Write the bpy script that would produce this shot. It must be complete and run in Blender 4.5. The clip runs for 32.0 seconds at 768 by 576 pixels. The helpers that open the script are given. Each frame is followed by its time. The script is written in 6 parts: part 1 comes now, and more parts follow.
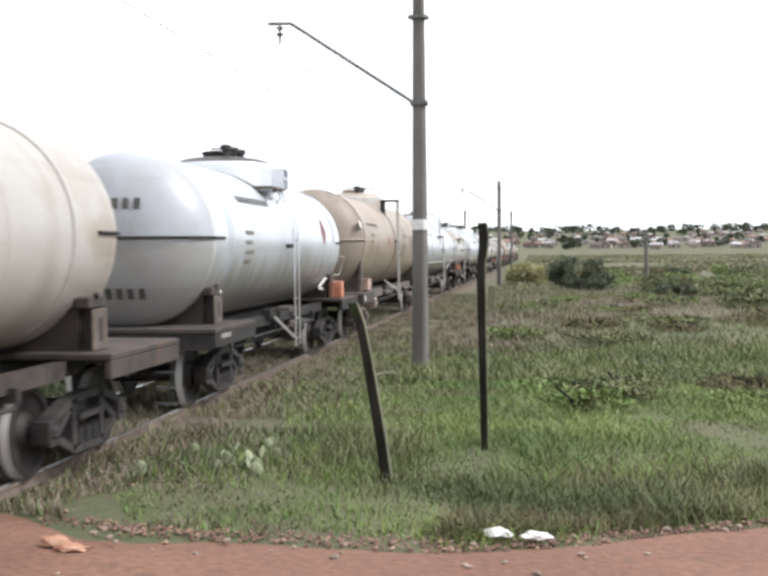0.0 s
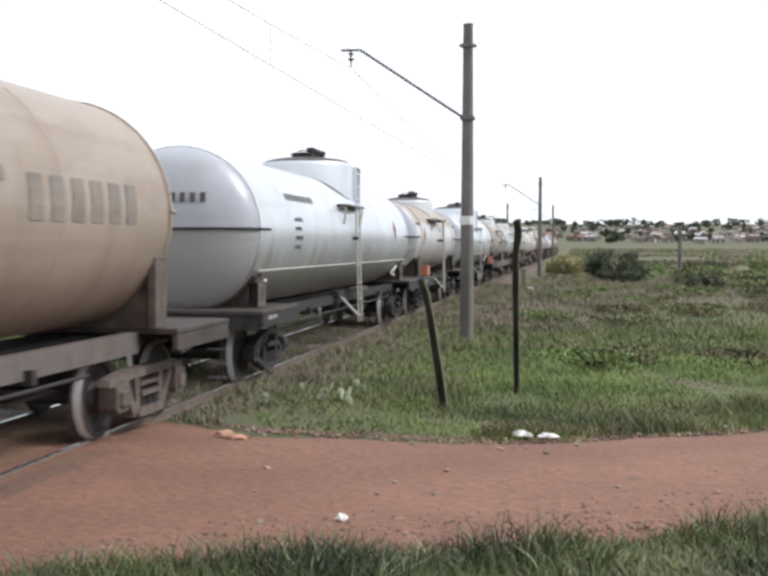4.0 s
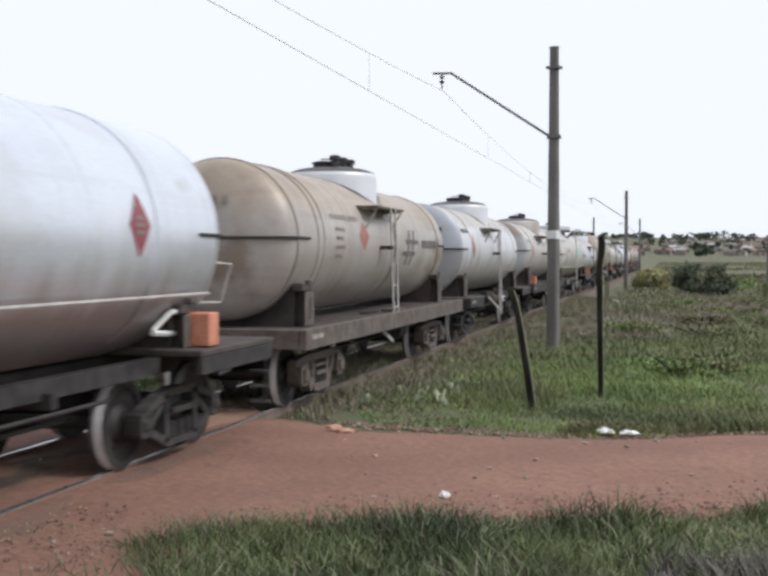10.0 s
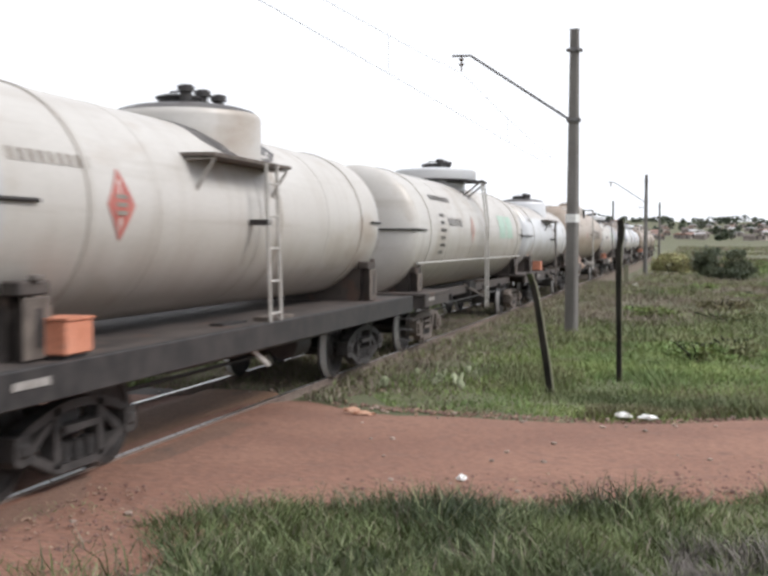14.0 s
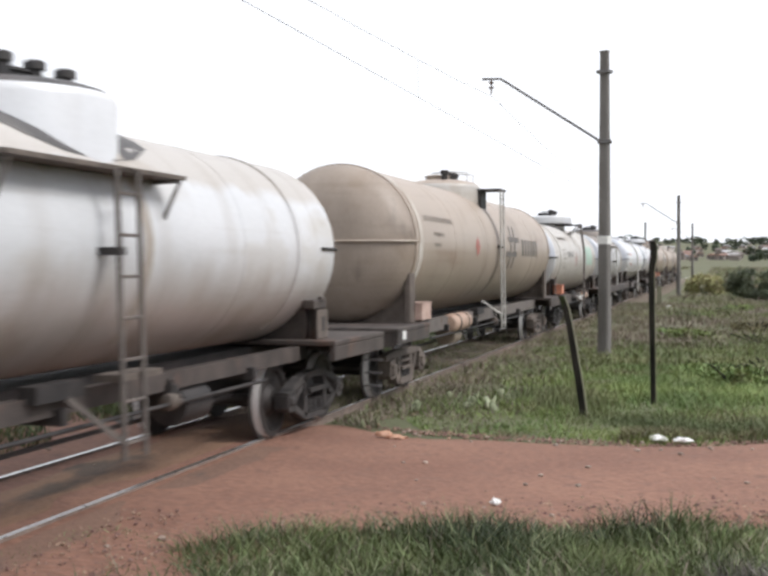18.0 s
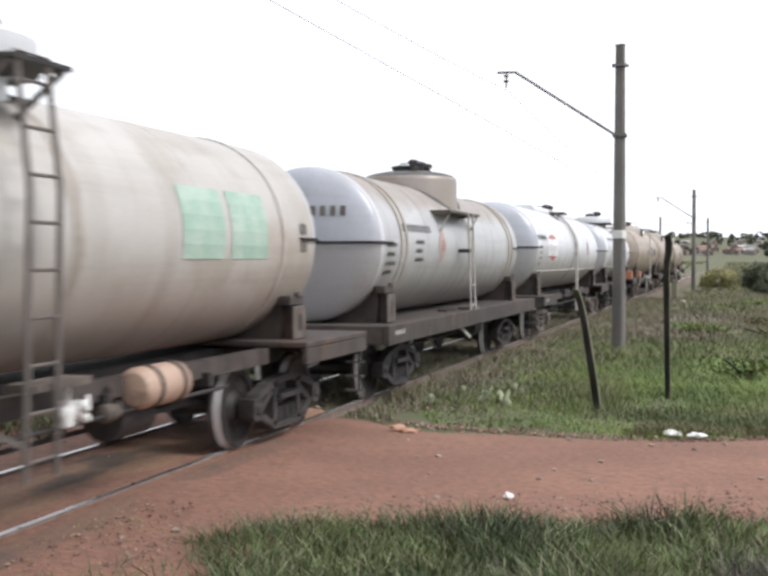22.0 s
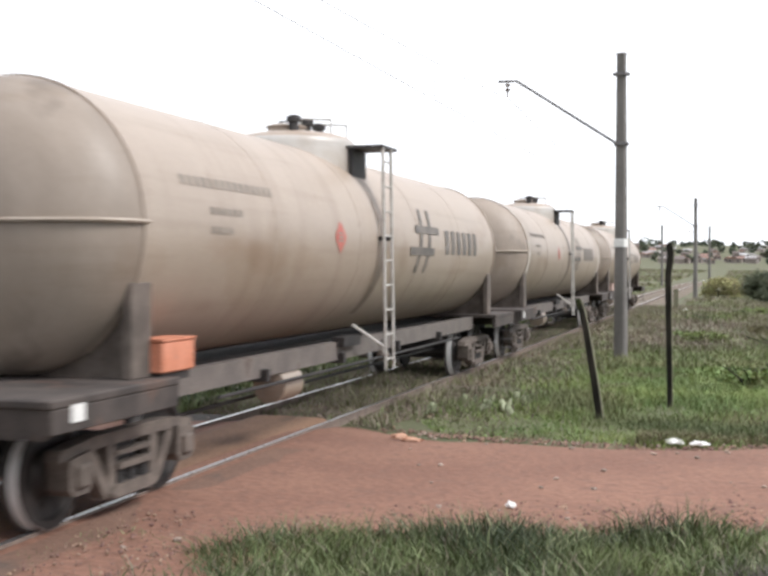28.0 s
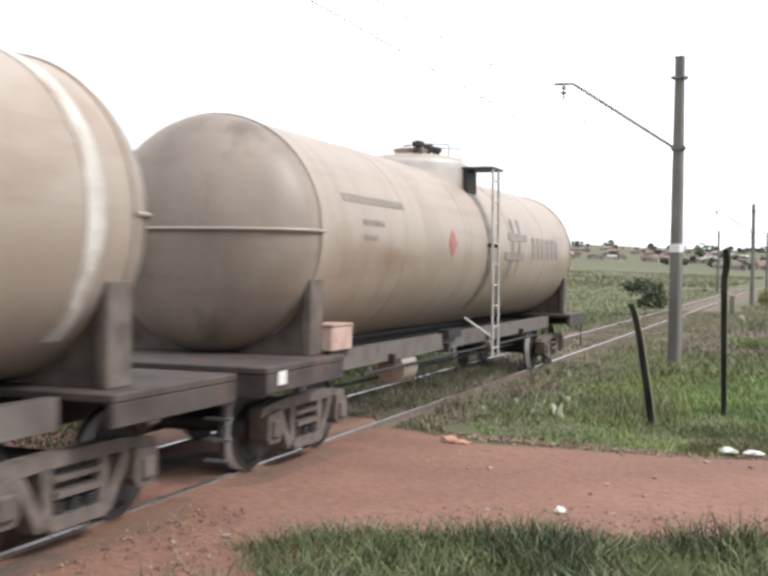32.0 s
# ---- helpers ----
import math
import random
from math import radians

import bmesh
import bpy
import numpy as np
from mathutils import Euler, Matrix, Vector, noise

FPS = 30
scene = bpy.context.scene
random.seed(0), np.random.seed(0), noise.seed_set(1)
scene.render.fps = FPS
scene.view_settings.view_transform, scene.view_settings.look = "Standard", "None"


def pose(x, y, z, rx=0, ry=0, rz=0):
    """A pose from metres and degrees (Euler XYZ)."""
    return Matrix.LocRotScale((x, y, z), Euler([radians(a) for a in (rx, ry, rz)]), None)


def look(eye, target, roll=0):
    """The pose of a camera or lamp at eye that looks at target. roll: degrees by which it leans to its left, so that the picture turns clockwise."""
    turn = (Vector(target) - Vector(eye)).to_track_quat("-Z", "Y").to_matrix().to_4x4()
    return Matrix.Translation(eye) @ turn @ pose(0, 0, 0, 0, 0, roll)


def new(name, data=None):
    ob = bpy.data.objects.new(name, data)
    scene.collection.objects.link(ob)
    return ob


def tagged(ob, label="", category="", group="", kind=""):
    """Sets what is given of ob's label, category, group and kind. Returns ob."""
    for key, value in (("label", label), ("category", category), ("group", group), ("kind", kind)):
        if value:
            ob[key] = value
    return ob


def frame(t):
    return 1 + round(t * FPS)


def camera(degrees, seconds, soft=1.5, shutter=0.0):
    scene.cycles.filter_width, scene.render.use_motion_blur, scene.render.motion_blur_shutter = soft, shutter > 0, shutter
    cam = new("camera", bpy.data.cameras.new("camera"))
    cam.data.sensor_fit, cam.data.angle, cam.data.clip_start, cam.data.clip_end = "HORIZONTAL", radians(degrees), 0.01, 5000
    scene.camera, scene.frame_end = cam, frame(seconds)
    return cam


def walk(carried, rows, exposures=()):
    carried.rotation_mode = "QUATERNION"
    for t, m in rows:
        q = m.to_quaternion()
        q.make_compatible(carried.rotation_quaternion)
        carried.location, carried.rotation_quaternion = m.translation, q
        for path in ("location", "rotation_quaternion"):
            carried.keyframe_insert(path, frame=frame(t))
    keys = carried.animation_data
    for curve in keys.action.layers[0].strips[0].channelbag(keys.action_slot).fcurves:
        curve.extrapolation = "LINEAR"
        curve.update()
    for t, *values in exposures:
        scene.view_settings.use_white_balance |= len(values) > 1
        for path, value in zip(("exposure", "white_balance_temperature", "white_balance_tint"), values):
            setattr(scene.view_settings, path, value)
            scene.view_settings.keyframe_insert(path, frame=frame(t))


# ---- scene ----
cam = camera(38.0, 32.0, soft=3.1, shutter=0.4)

PATH = [
    (0, -0.46, 5.75, 2.26, 7.72, -1.77, -0.45), (1, -0.42, 4.87, 2.29, 8.86, -1.69, -0.30),
    (2, -0.32, 3.38, 2.26, 9.06, -1.96, -0.40), (3, -0.23, 2.40, 2.26, 9.30, -2.22, -0.35),
    (3.5, -0.18, 1.99, 2.25, 9.62, -2.27, 0.00), (5.5, 0.00, 0.00, 2.22, 11.31, -1.71, -0.22),
    (6, 0.00, 0.00, 2.22, 12.20, -1.96, -0.18), (6.5, 0.00, 0.00, 2.22, 12.62, -2.01, -0.19),
    (7, 0.00, 0.00, 2.22, 13.33, -1.91, -0.01), (7.5, 0.00, 0.00, 2.22, 14.28, -1.59, -0.10),
    (8, 0.00, 0.00, 2.22, 14.33, -1.45, -0.15), (8.5, 0.00, 0.00, 2.22, 14.22, -1.47, -0.48),
    (9, 0.00, 0.00, 2.22, 14.20, -1.48, -0.33), (9.5, 0.00, 0.00, 2.22, 14.27, -1.42, -0.00),
    (10, 0.00, 0.00, 2.22, 14.24, -1.48, 0.04), (10.5, 0.00, 0.00, 2.22, 14.09, -1.39, 0.03),
    (11, 0.00, 0.00, 2.22, 14.16, -1.39, 0.07), (11.5, 0.00, 0.00, 2.22, 14.29, -1.34, 0.12),
    (12, 0.00, 0.00, 2.22, 15.06, -1.38, 0.13), (12.5, 0.00, 0.00, 2.22, 14.81, -2.04, -0.04),
    (13, 0.00, 0.00, 2.22, 14.46, -2.08, 0.36), (13.5, 0.00, 0.00, 2.22, 14.82, -2.36, 0.37),
    (15.5, 0.00, 0.00, 2.22, 16.70, -2.10, 0.06), (16, 0.00, 0.00, 2.22, 17.46, -1.86, 0.28),
    (16.5, 0.00, 0.00, 2.22, 17.38, -1.60, 0.18), (17, 0.00, 0.00, 2.22, 17.06, -1.12, 0.13),
    (17.5, 0.00, 0.00, 2.22, 17.04, -1.17, 0.03), (18, 0.00, 0.00, 2.22, 16.79, -1.15, -0.19),
    (18.5, 0.00, 0.00, 2.22, 16.80, -1.31, -0.47), (19, 0.00, 0.00, 2.22, 16.77, -1.45, -0.71),
    (19.5, 0.00, 0.00, 2.22, 16.75, -1.30, -0.55), (20, 0.00, 0.00, 2.22, 17.05, -1.18, -0.25),
    (20.5, 0.00, 0.00, 2.22, 17.29, -1.57, -0.15), (21, 0.00, 0.00, 2.22, 17.21, -1.45, -0.14),
    (21.5, 0.00, 0.00, 2.22, 17.32, -1.37, -0.16), (22, 0.00, 0.00, 2.22, 17.51, -1.48, 0.02),
    (22.5, 0.00, 0.00, 2.22, 17.84, -1.51, 0.01), (23, 0.00, 0.00, 2.22, 17.88, -1.39, 0.05),
    (23.5, 0.00, 0.00, 2.22, 17.99, -1.35, 0.05), (24, 0.00, 0.00, 2.22, 18.23, -1.38, 0.19),
    (24.5, 0.00, 0.00, 2.22, 18.19, -1.41, 0.12), (26.5, 0.00, 0.00, 2.22, 18.10, -1.03, 0.10),
    (27, 0.00, 0.00, 2.22, 17.51, -1.06, -0.15), (27.5, 0.00, 0.00, 2.22, 17.12, -0.83, -0.10),
    (28, 0.00, 0.00, 2.22, 17.60, -1.03, -0.06), (28.5, 0.00, 0.00, 2.22, 17.61, -1.27, -0.03),
    (29, 0.00, 0.00, 2.22, 17.83, -1.28, 0.02), (29.5, 0.00, 0.00, 2.22, 18.08, -1.13, 0.04),
    (30, 0.00, 0.00, 2.22, 18.13, -0.93, 0.20), (30.5, 0.00, 0.00, 2.22, 17.95, -1.04, 0.17),
    (31, 0.00, 0.00, 2.22, 18.35, -1.13, 0.42), (31.5, 0.00, 0.00, 2.22, 19.38, -0.83, 0.67),
    (32, 0.00, 0.00, 2.22, 20.28, -0.98, 0.85),
]
EXPOSURES = [(0, 0.19, 6220, 10), (2, -0.03, 6220, 10), (3.5, -0.07, 6170, 10), (5.5, -0.3, 6030, 11), (7, -0.12, 6030, 11), (8, -0.24, 6030, 11), (9, -0.28, 5980, 11), (10, -0.35, 6030, 11), (11, -0.18, 6190, 11), (12, -0.12, 6240, 11),
             (16, -0.02, 6170, 11), (18, -0.07, 6220, 11), (20, 0.14, 6220, 11), (21, -0.05, 6170, 11), (23, -0.02, 6170, 11), (24.5, -0.2, 6190, 11), (27, -0.28, 6140, 11), (28, 0.17, 6220, 11), (29, 0.27, 6320, 11), (30, 0.27, 6320, 11), (32, 0.21, 6220, 11)]
walk(cam, [(t, pose(x, y, z, 90 + p, -r, w)) for t, x, y, z, w, p, r in PATH],
     exposures=EXPOSURES)

# ---- light: thin bright overcast with a soft high sun from the right ----
SUN_EL, SUN_AZ = 46.0, 92.0          # azimuth clockwise from +Y
world = bpy.data.worlds.new("sky")
scene.world = world
world.use_nodes = True
wn, wl = world.node_tree.nodes, world.node_tree.links
wn.clear()
w_out, w_bg = wn.new("ShaderNodeOutputWorld"), wn.new("ShaderNodeBackground")
w_sky = wn.new("ShaderNodeTexSky")
w_sky.sky_type, w_sky.sun_disc = "NISHITA", False
w_sky.sun_elevation, w_sky.sun_rotation = radians(SUN_EL), radians(SUN_AZ)
w_co, w_map, w_noise, w_ramp, w_mix, w_gain = (wn.new("ShaderNodeTexCoord"), wn.new("ShaderNodeMapping"), wn.new("ShaderNodeTexNoise"),
                                               wn.new("ShaderNodeValToRGB"), wn.new("ShaderNodeMix"), wn.new("ShaderNodeMix"))
w_map.inputs["Scale"].default_value = (1.0, 1.0, 3.0)
w_noise.inputs["Scale"].default_value, w_noise.inputs["Detail"].default_value = 1.6, 5
w_ramp.color_ramp.elements[0].position, w_ramp.color_ramp.elements[1].position = 0.30, 0.48
w_gain.data_type, w_gain.blend_type = "RGBA", "MULTIPLY"
w_gain.inputs[0].default_value = 1.0
w_gain.inputs[7].default_value = (0.115, 0.115, 0.115, 1)
w_mix.data_type = "RGBA"
w_mix.inputs[7].default_value = (1.22, 1.225, 1.235, 1)
wl.new(w_co.outputs["Generated"], w_map.inputs[0])
wl.new(w_map.outputs[0], w_noise.inputs["Vector"])
wl.new(w_noise.outputs["Fac"], w_ramp.inputs[0])
wl.new(w_sky.outputs[0], w_gain.inputs[6])
wl.new(w_ramp.outputs[0], w_mix.inputs[0])
wl.new(w_gain.outputs[2], w_mix.inputs[6])
wl.new(w_mix.outputs[2], w_bg.inputs[0])
w_bg.inputs[1].default_value = 1.0
wl.new(w_bg.outputs[0], w_out.inputs[0])

sun = new("sun", bpy.data.lights.new("sun", "SUN"))
sun.data.energy, sun.data.angle, sun.data.color = 2.9, radians(22), (1.0, 0.96, 0.9)
sa, se = radians(SUN_AZ), radians(SUN_EL)
sun.matrix_world = look((0, 0, 30), (-30 * math.sin(sa) * math.cos(se), -30 * math.cos(sa) * math.cos(se), 30 - 30 * math.sin(se)))

# ---- materials ----
MATS = {}


def surface(name, colours, rough=0.7, metal=0.0, scale=3.0, fine=40.0, bump=0.15, dist=0.01, stretch=(1, 1, 1), patch=None, fine_mix=0.35, spread=0.0, rand=0.0, top=None, low=None, grime=0):
    """A procedural surface: two colours mixed by a broad noise, a fine grain over it, patches of a third colour, and bump."""
    if name in MATS:
        return MATS[name]
    m = bpy.data.materials.new(name)
    m.use_nodes = True
    n, l = m.node_tree.nodes, m.node_tree.links
    b = n["Principled BSDF"]
    co, mp = n.new("ShaderNodeTexCoord"), n.new("ShaderNodeMapping")
    mp.inputs["Scale"].default_value = stretch
    l.new(co.outputs["Object"], mp.inputs[0])
    n1, n2 = n.new("ShaderNodeTexNoise"), n.new("ShaderNodeTexNoise")
    n1.inputs["Scale"].default_value, n1.inputs["Detail"].default_value = scale, 6
    n2.inputs["Scale"].default_value, n2.inputs["Detail"].default_value = fine, 4
    for q in (n1, n2):
        l.new(mp.outputs[0], q.inputs["Vector"])
    r1 = n.new("ShaderNodeValToRGB")
    r1.color_ramp.elements[0].position, r1.color_ramp.elements[1].position = 0.36, 0.64
    r1.color_ramp.elements[0].color, r1.color_ramp.elements[1].color = (*colours[0], 1), (*colours[1], 1)
    l.new(n1.outputs["Fac"], r1.inputs[0])
    last = r1.outputs[0]
    if patch:
        n3, r3, mx = n.new("ShaderNodeTexNoise"), n.new("ShaderNodeValToRGB"), n.new("ShaderNodeMix")
        n3.inputs["Scale"].default_value, n3.inputs["Detail"].default_value = patch[1], 7
        l.new(mp.outputs[0], n3.inputs["Vector"])
        r3.color_ramp.elements[0].position, r3.color_ramp.elements[1].position = patch[2], patch[2] + 0.09
        l.new(n3.outputs["Fac"], r3.inputs[0])
        mx.data_type = "RGBA"
        mx.inputs[7].default_value = (*patch[0], 1)
        l.new(r3.outputs[0], mx.inputs[0])
        l.new(last, mx.inputs[6])
        last = mx.outputs[2]
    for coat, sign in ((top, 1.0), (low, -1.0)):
        # a ragged-edged coat: top is settled dust or spilt load, low is mud and painted shade
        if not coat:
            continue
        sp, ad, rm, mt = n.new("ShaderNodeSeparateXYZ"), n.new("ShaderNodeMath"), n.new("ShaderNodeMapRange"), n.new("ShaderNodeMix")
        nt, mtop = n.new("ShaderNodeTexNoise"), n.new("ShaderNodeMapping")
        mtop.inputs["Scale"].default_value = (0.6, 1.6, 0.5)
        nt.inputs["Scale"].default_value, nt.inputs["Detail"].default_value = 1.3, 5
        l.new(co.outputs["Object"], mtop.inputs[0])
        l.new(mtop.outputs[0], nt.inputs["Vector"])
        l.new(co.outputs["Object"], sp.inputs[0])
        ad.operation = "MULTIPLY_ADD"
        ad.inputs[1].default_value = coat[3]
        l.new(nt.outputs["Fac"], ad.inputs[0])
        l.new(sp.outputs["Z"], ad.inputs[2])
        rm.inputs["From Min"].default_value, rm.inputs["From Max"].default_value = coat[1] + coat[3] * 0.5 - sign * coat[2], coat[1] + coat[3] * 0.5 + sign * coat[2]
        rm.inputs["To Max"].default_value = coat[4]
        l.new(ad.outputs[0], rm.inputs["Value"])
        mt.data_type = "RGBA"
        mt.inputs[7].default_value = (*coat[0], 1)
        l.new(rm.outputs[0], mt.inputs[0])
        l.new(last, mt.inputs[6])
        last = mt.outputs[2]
    for size, lo, hi, tone in (((0.3, 2.0, 0.35), 0.52, 0.78, (0.70, 0.65, 0.60)), ((0.5, 0.2, 5.0), 0.54, 0.72, (0.80, 0.77, 0.74)), ((0.9, 0.7, 0.9), 0.57, 0.62, (0.86, 0.82, 0.77))) if grime else ():
        # runs of dirty water, horizontal scuffs and blotches
        mg, ng, rg, xg = n.new("ShaderNodeMapping"), n.new("ShaderNodeTexNoise"), n.new("ShaderNodeMapRange"), n.new("ShaderNodeMix")
        mg.inputs["Scale"].default_value, mg.inputs["Location"].default_value = size, (3.1 * size[1], 0, 1.7)
        ng.inputs["Scale"].default_value, ng.inputs["Detail"].default_value = 1.0, 6
        rg.inputs["From Min"].default_value, rg.inputs["From Max"].default_value, rg.inputs["To Max"].default_value = lo, hi, grime
        xg.data_type, xg.blend_type = "RGBA", "MULTIPLY"
        xg.inputs[7].default_value = (*tone, 1)
        oi, va = n.new("ShaderNodeObjectInfo"), n.new("ShaderNodeVectorMath")
        va.operation = "MULTIPLY_ADD"
        va.inputs[1].default_value = (40, 40, 40)
        l.new(oi.outputs["Random"], va.inputs[0])
        l.new(co.outputs["Object"], mg.inputs[0])
        l.new(mg.outputs[0], va.inputs[2])
        l.new(va.outputs[0], ng.inputs["Vector"])
        l.new(ng.outputs["Fac"], rg.inputs["Value"])
        l.new(rg.outputs[0], xg.inputs[0])
        l.new(last, xg.inputs[6])
        last = xg.outputs[2]
    hs, mr = n.new("ShaderNodeHueSaturation"), n.new("ShaderNodeMapRange")
    mr.inputs["To Min"].default_value, mr.inputs["To Max"].default_value = 1 - fine_mix, 1 + fine_mix
    l.new(n2.outputs["Fac"], mr.inputs["Value"])
    l.new(last, hs.inputs["Color"])
    value = mr.outputs[0]
    if spread or rand:
        src = n.new("ShaderNodeNewGeometry").outputs["Random Per Island"] if spread else n.new("ShaderNodeObjectInfo").outputs["Random"]
        k = spread or rand
        m2, mm = n.new("ShaderNodeMapRange"), n.new("ShaderNodeMath")
        m2.inputs["To Min"].default_value, m2.inputs["To Max"].default_value = 1 - k, 1 + k
        l.new(src, m2.inputs["Value"])
        mm.operation = "MULTIPLY"
        l.new(m2.outputs[0], mm.inputs[0])
        l.new(value, mm.inputs[1])
        value = mm.outputs[0]
        if spread:
            m3 = n.new("ShaderNodeMapRange")
            m3.inputs["To Min"].default_value, m3.inputs["To Max"].default_value = 0.5 - 0.035, 0.5 + 0.02
            l.new(src, m3.inputs["Value"])
            l.new(m3.outputs[0], hs.inputs["Hue"])
    l.new(value, hs.inputs["Value"])
    l.new(hs.outputs[0], b.inputs["Base Color"])
    b.inputs["Metallic"].default_value = metal
    rr = n.new("ShaderNodeMapRange")
    rr.inputs["To Min"].default_value, rr.inputs["To Max"].default_value = max(rough - 0.12, 0.05), min(rough + 0.12, 1)
    l.new(n1.outputs["Fac"], rr.inputs["Value"])
    l.new(rr.outputs[0], b.inputs["Roughness"])
    if bump:
        bp = n.new("ShaderNodeBump")
        bp.inputs["Strength"].default_value, bp.inputs["Distance"].default_value = bump, dist
        l.new(n2.outputs["Fac"], bp.inputs["Height"])
        l.new(bp.outputs[0], b.inputs["Normal"])
    MATS[name] = m
    return m


STREAK = (1, 0.35, 0.9)
TAN_DUST = (0.40, 0.325, 0.25)
# low coats: brown mud with shade painted into the tank's underside
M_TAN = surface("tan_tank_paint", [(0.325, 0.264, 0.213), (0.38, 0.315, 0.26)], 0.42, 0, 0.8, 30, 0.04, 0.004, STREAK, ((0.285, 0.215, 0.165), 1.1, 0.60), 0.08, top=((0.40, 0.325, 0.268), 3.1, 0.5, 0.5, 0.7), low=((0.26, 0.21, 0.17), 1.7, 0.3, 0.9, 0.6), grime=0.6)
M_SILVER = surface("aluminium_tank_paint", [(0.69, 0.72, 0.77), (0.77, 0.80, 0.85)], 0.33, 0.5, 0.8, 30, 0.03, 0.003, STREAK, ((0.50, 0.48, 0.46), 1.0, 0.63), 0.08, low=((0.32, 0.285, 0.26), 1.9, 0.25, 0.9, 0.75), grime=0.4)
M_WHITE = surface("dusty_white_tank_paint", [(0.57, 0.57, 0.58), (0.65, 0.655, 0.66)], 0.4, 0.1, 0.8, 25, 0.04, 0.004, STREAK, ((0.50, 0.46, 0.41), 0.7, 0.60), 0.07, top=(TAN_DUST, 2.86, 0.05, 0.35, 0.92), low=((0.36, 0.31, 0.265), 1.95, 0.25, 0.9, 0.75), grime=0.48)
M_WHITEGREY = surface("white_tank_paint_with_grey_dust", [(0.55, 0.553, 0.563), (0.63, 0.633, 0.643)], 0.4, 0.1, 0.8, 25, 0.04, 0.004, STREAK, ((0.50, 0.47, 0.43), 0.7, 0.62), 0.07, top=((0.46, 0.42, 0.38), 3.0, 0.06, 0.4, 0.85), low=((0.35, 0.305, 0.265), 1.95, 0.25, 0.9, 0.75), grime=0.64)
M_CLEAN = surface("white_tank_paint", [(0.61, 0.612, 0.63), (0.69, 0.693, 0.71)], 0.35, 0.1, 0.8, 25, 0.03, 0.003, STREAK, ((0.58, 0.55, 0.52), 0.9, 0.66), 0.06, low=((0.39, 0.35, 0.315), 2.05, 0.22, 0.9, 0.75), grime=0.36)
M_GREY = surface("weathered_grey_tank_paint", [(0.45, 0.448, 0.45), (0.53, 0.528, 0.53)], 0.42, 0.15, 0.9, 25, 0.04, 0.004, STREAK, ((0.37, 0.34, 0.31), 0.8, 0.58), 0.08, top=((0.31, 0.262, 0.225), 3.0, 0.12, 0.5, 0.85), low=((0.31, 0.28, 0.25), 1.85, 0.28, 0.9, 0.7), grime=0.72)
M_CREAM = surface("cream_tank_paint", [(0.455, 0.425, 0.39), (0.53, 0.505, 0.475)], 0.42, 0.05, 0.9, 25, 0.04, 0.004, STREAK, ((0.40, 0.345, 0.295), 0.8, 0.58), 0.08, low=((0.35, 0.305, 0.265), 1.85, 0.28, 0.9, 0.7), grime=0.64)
M_DULL = surface("dull_grey_brown_tank_paint", [(0.37, 0.335, 0.30), (0.46, 0.425, 0.39)], 0.45, 0.1, 0.9, 25, 0.04, 0.004, STREAK, ((0.28, 0.225, 0.18), 0.8, 0.57), 0.1, top=(TAN_DUST, 2.9, 0.12, 0.5, 0.7), grime=0.72)
# shade and reflected sky put into the end's colour, darker and dirty below
M_END = surface("grey_white_tank_end", [(0.43, 0.443, 0.485), (0.50, 0.513, 0.555)], 0.42, 0.1, 0.9, 25, 0.04, 0.004, (1, 1, 0.5), ((0.44, 0.44, 0.45), 1.0, 0.58), 0.08, low=((0.36, 0.345, 0.33), 2.37, 0.06, 0.25, 0.8), grime=0.48)
M_DOMEDARK = surface("dark_dome_paint", [(0.045, 0.042, 0.042), (0.11, 0.10, 0.096)], 0.55, 0.05, 3, 40, 0.1, 0.004)
M_SPILL = surface("dusty_spill", [(0.33, 0.29, 0.25), (0.43, 0.385, 0.34)], 0.55, 0, 2, 30, 0.05, 0.003, (1, 2, 0.4))
M_DKSPILL = surface("dark_spill", [(0.15, 0.12, 0.10), (0.22, 0.178, 0.147)], 0.5, 0, 2, 30, 0.05, 0.003, (1, 2, 0.4))
# darker copy of the tan paint: grime plus shade on the tank ends
M_TANEND = surface("grimy_shaded_tan_tank_end", [(0.245, 0.20, 0.163), (0.325, 0.267, 0.22)], 0.5, 0, 1.2, 30, 0.06, 0.004, (1, 1, 0.4), ((0.185, 0.152, 0.127), 1.6, 0.55), 0.12, grime=0.64)
M_BLACK = surface("sooty_black_steel", [(0.022, 0.021, 0.022), (0.055, 0.05, 0.048)], 0.65, 0.2, 6, 60, 0.2, 0.004)
M_UNDER = surface("dark_underframe_steel", [(0.02, 0.018, 0.018), (0.045, 0.039, 0.037)], 0.7, 0.1, 5, 60, 0.2, 0.004)
M_BROWN = surface("rusty_brown_frame_paint", [(0.042, 0.034, 0.031), (0.082, 0.066, 0.058)], 0.75, 0.05, 3, 50, 0.2, 0.004, (1, 1, 1), ((0.10, 0.064, 0.05), 2.0, 0.58))
M_GIRDER = surface("dusty_grey_girder_paint", [(0.105, 0.09, 0.082), (0.165, 0.142, 0.126)], 0.75, 0.05, 2, 50, 0.2, 0.004, (1, 1, 1), ((0.11, 0.085, 0.072), 2.0, 0.58))
M_BOGIE = surface("dusty_cast_bogie_steel", [(0.09, 0.073, 0.062), (0.16, 0.13, 0.11)], 0.8, 0.1, 5, 50, 0.25, 0.006)
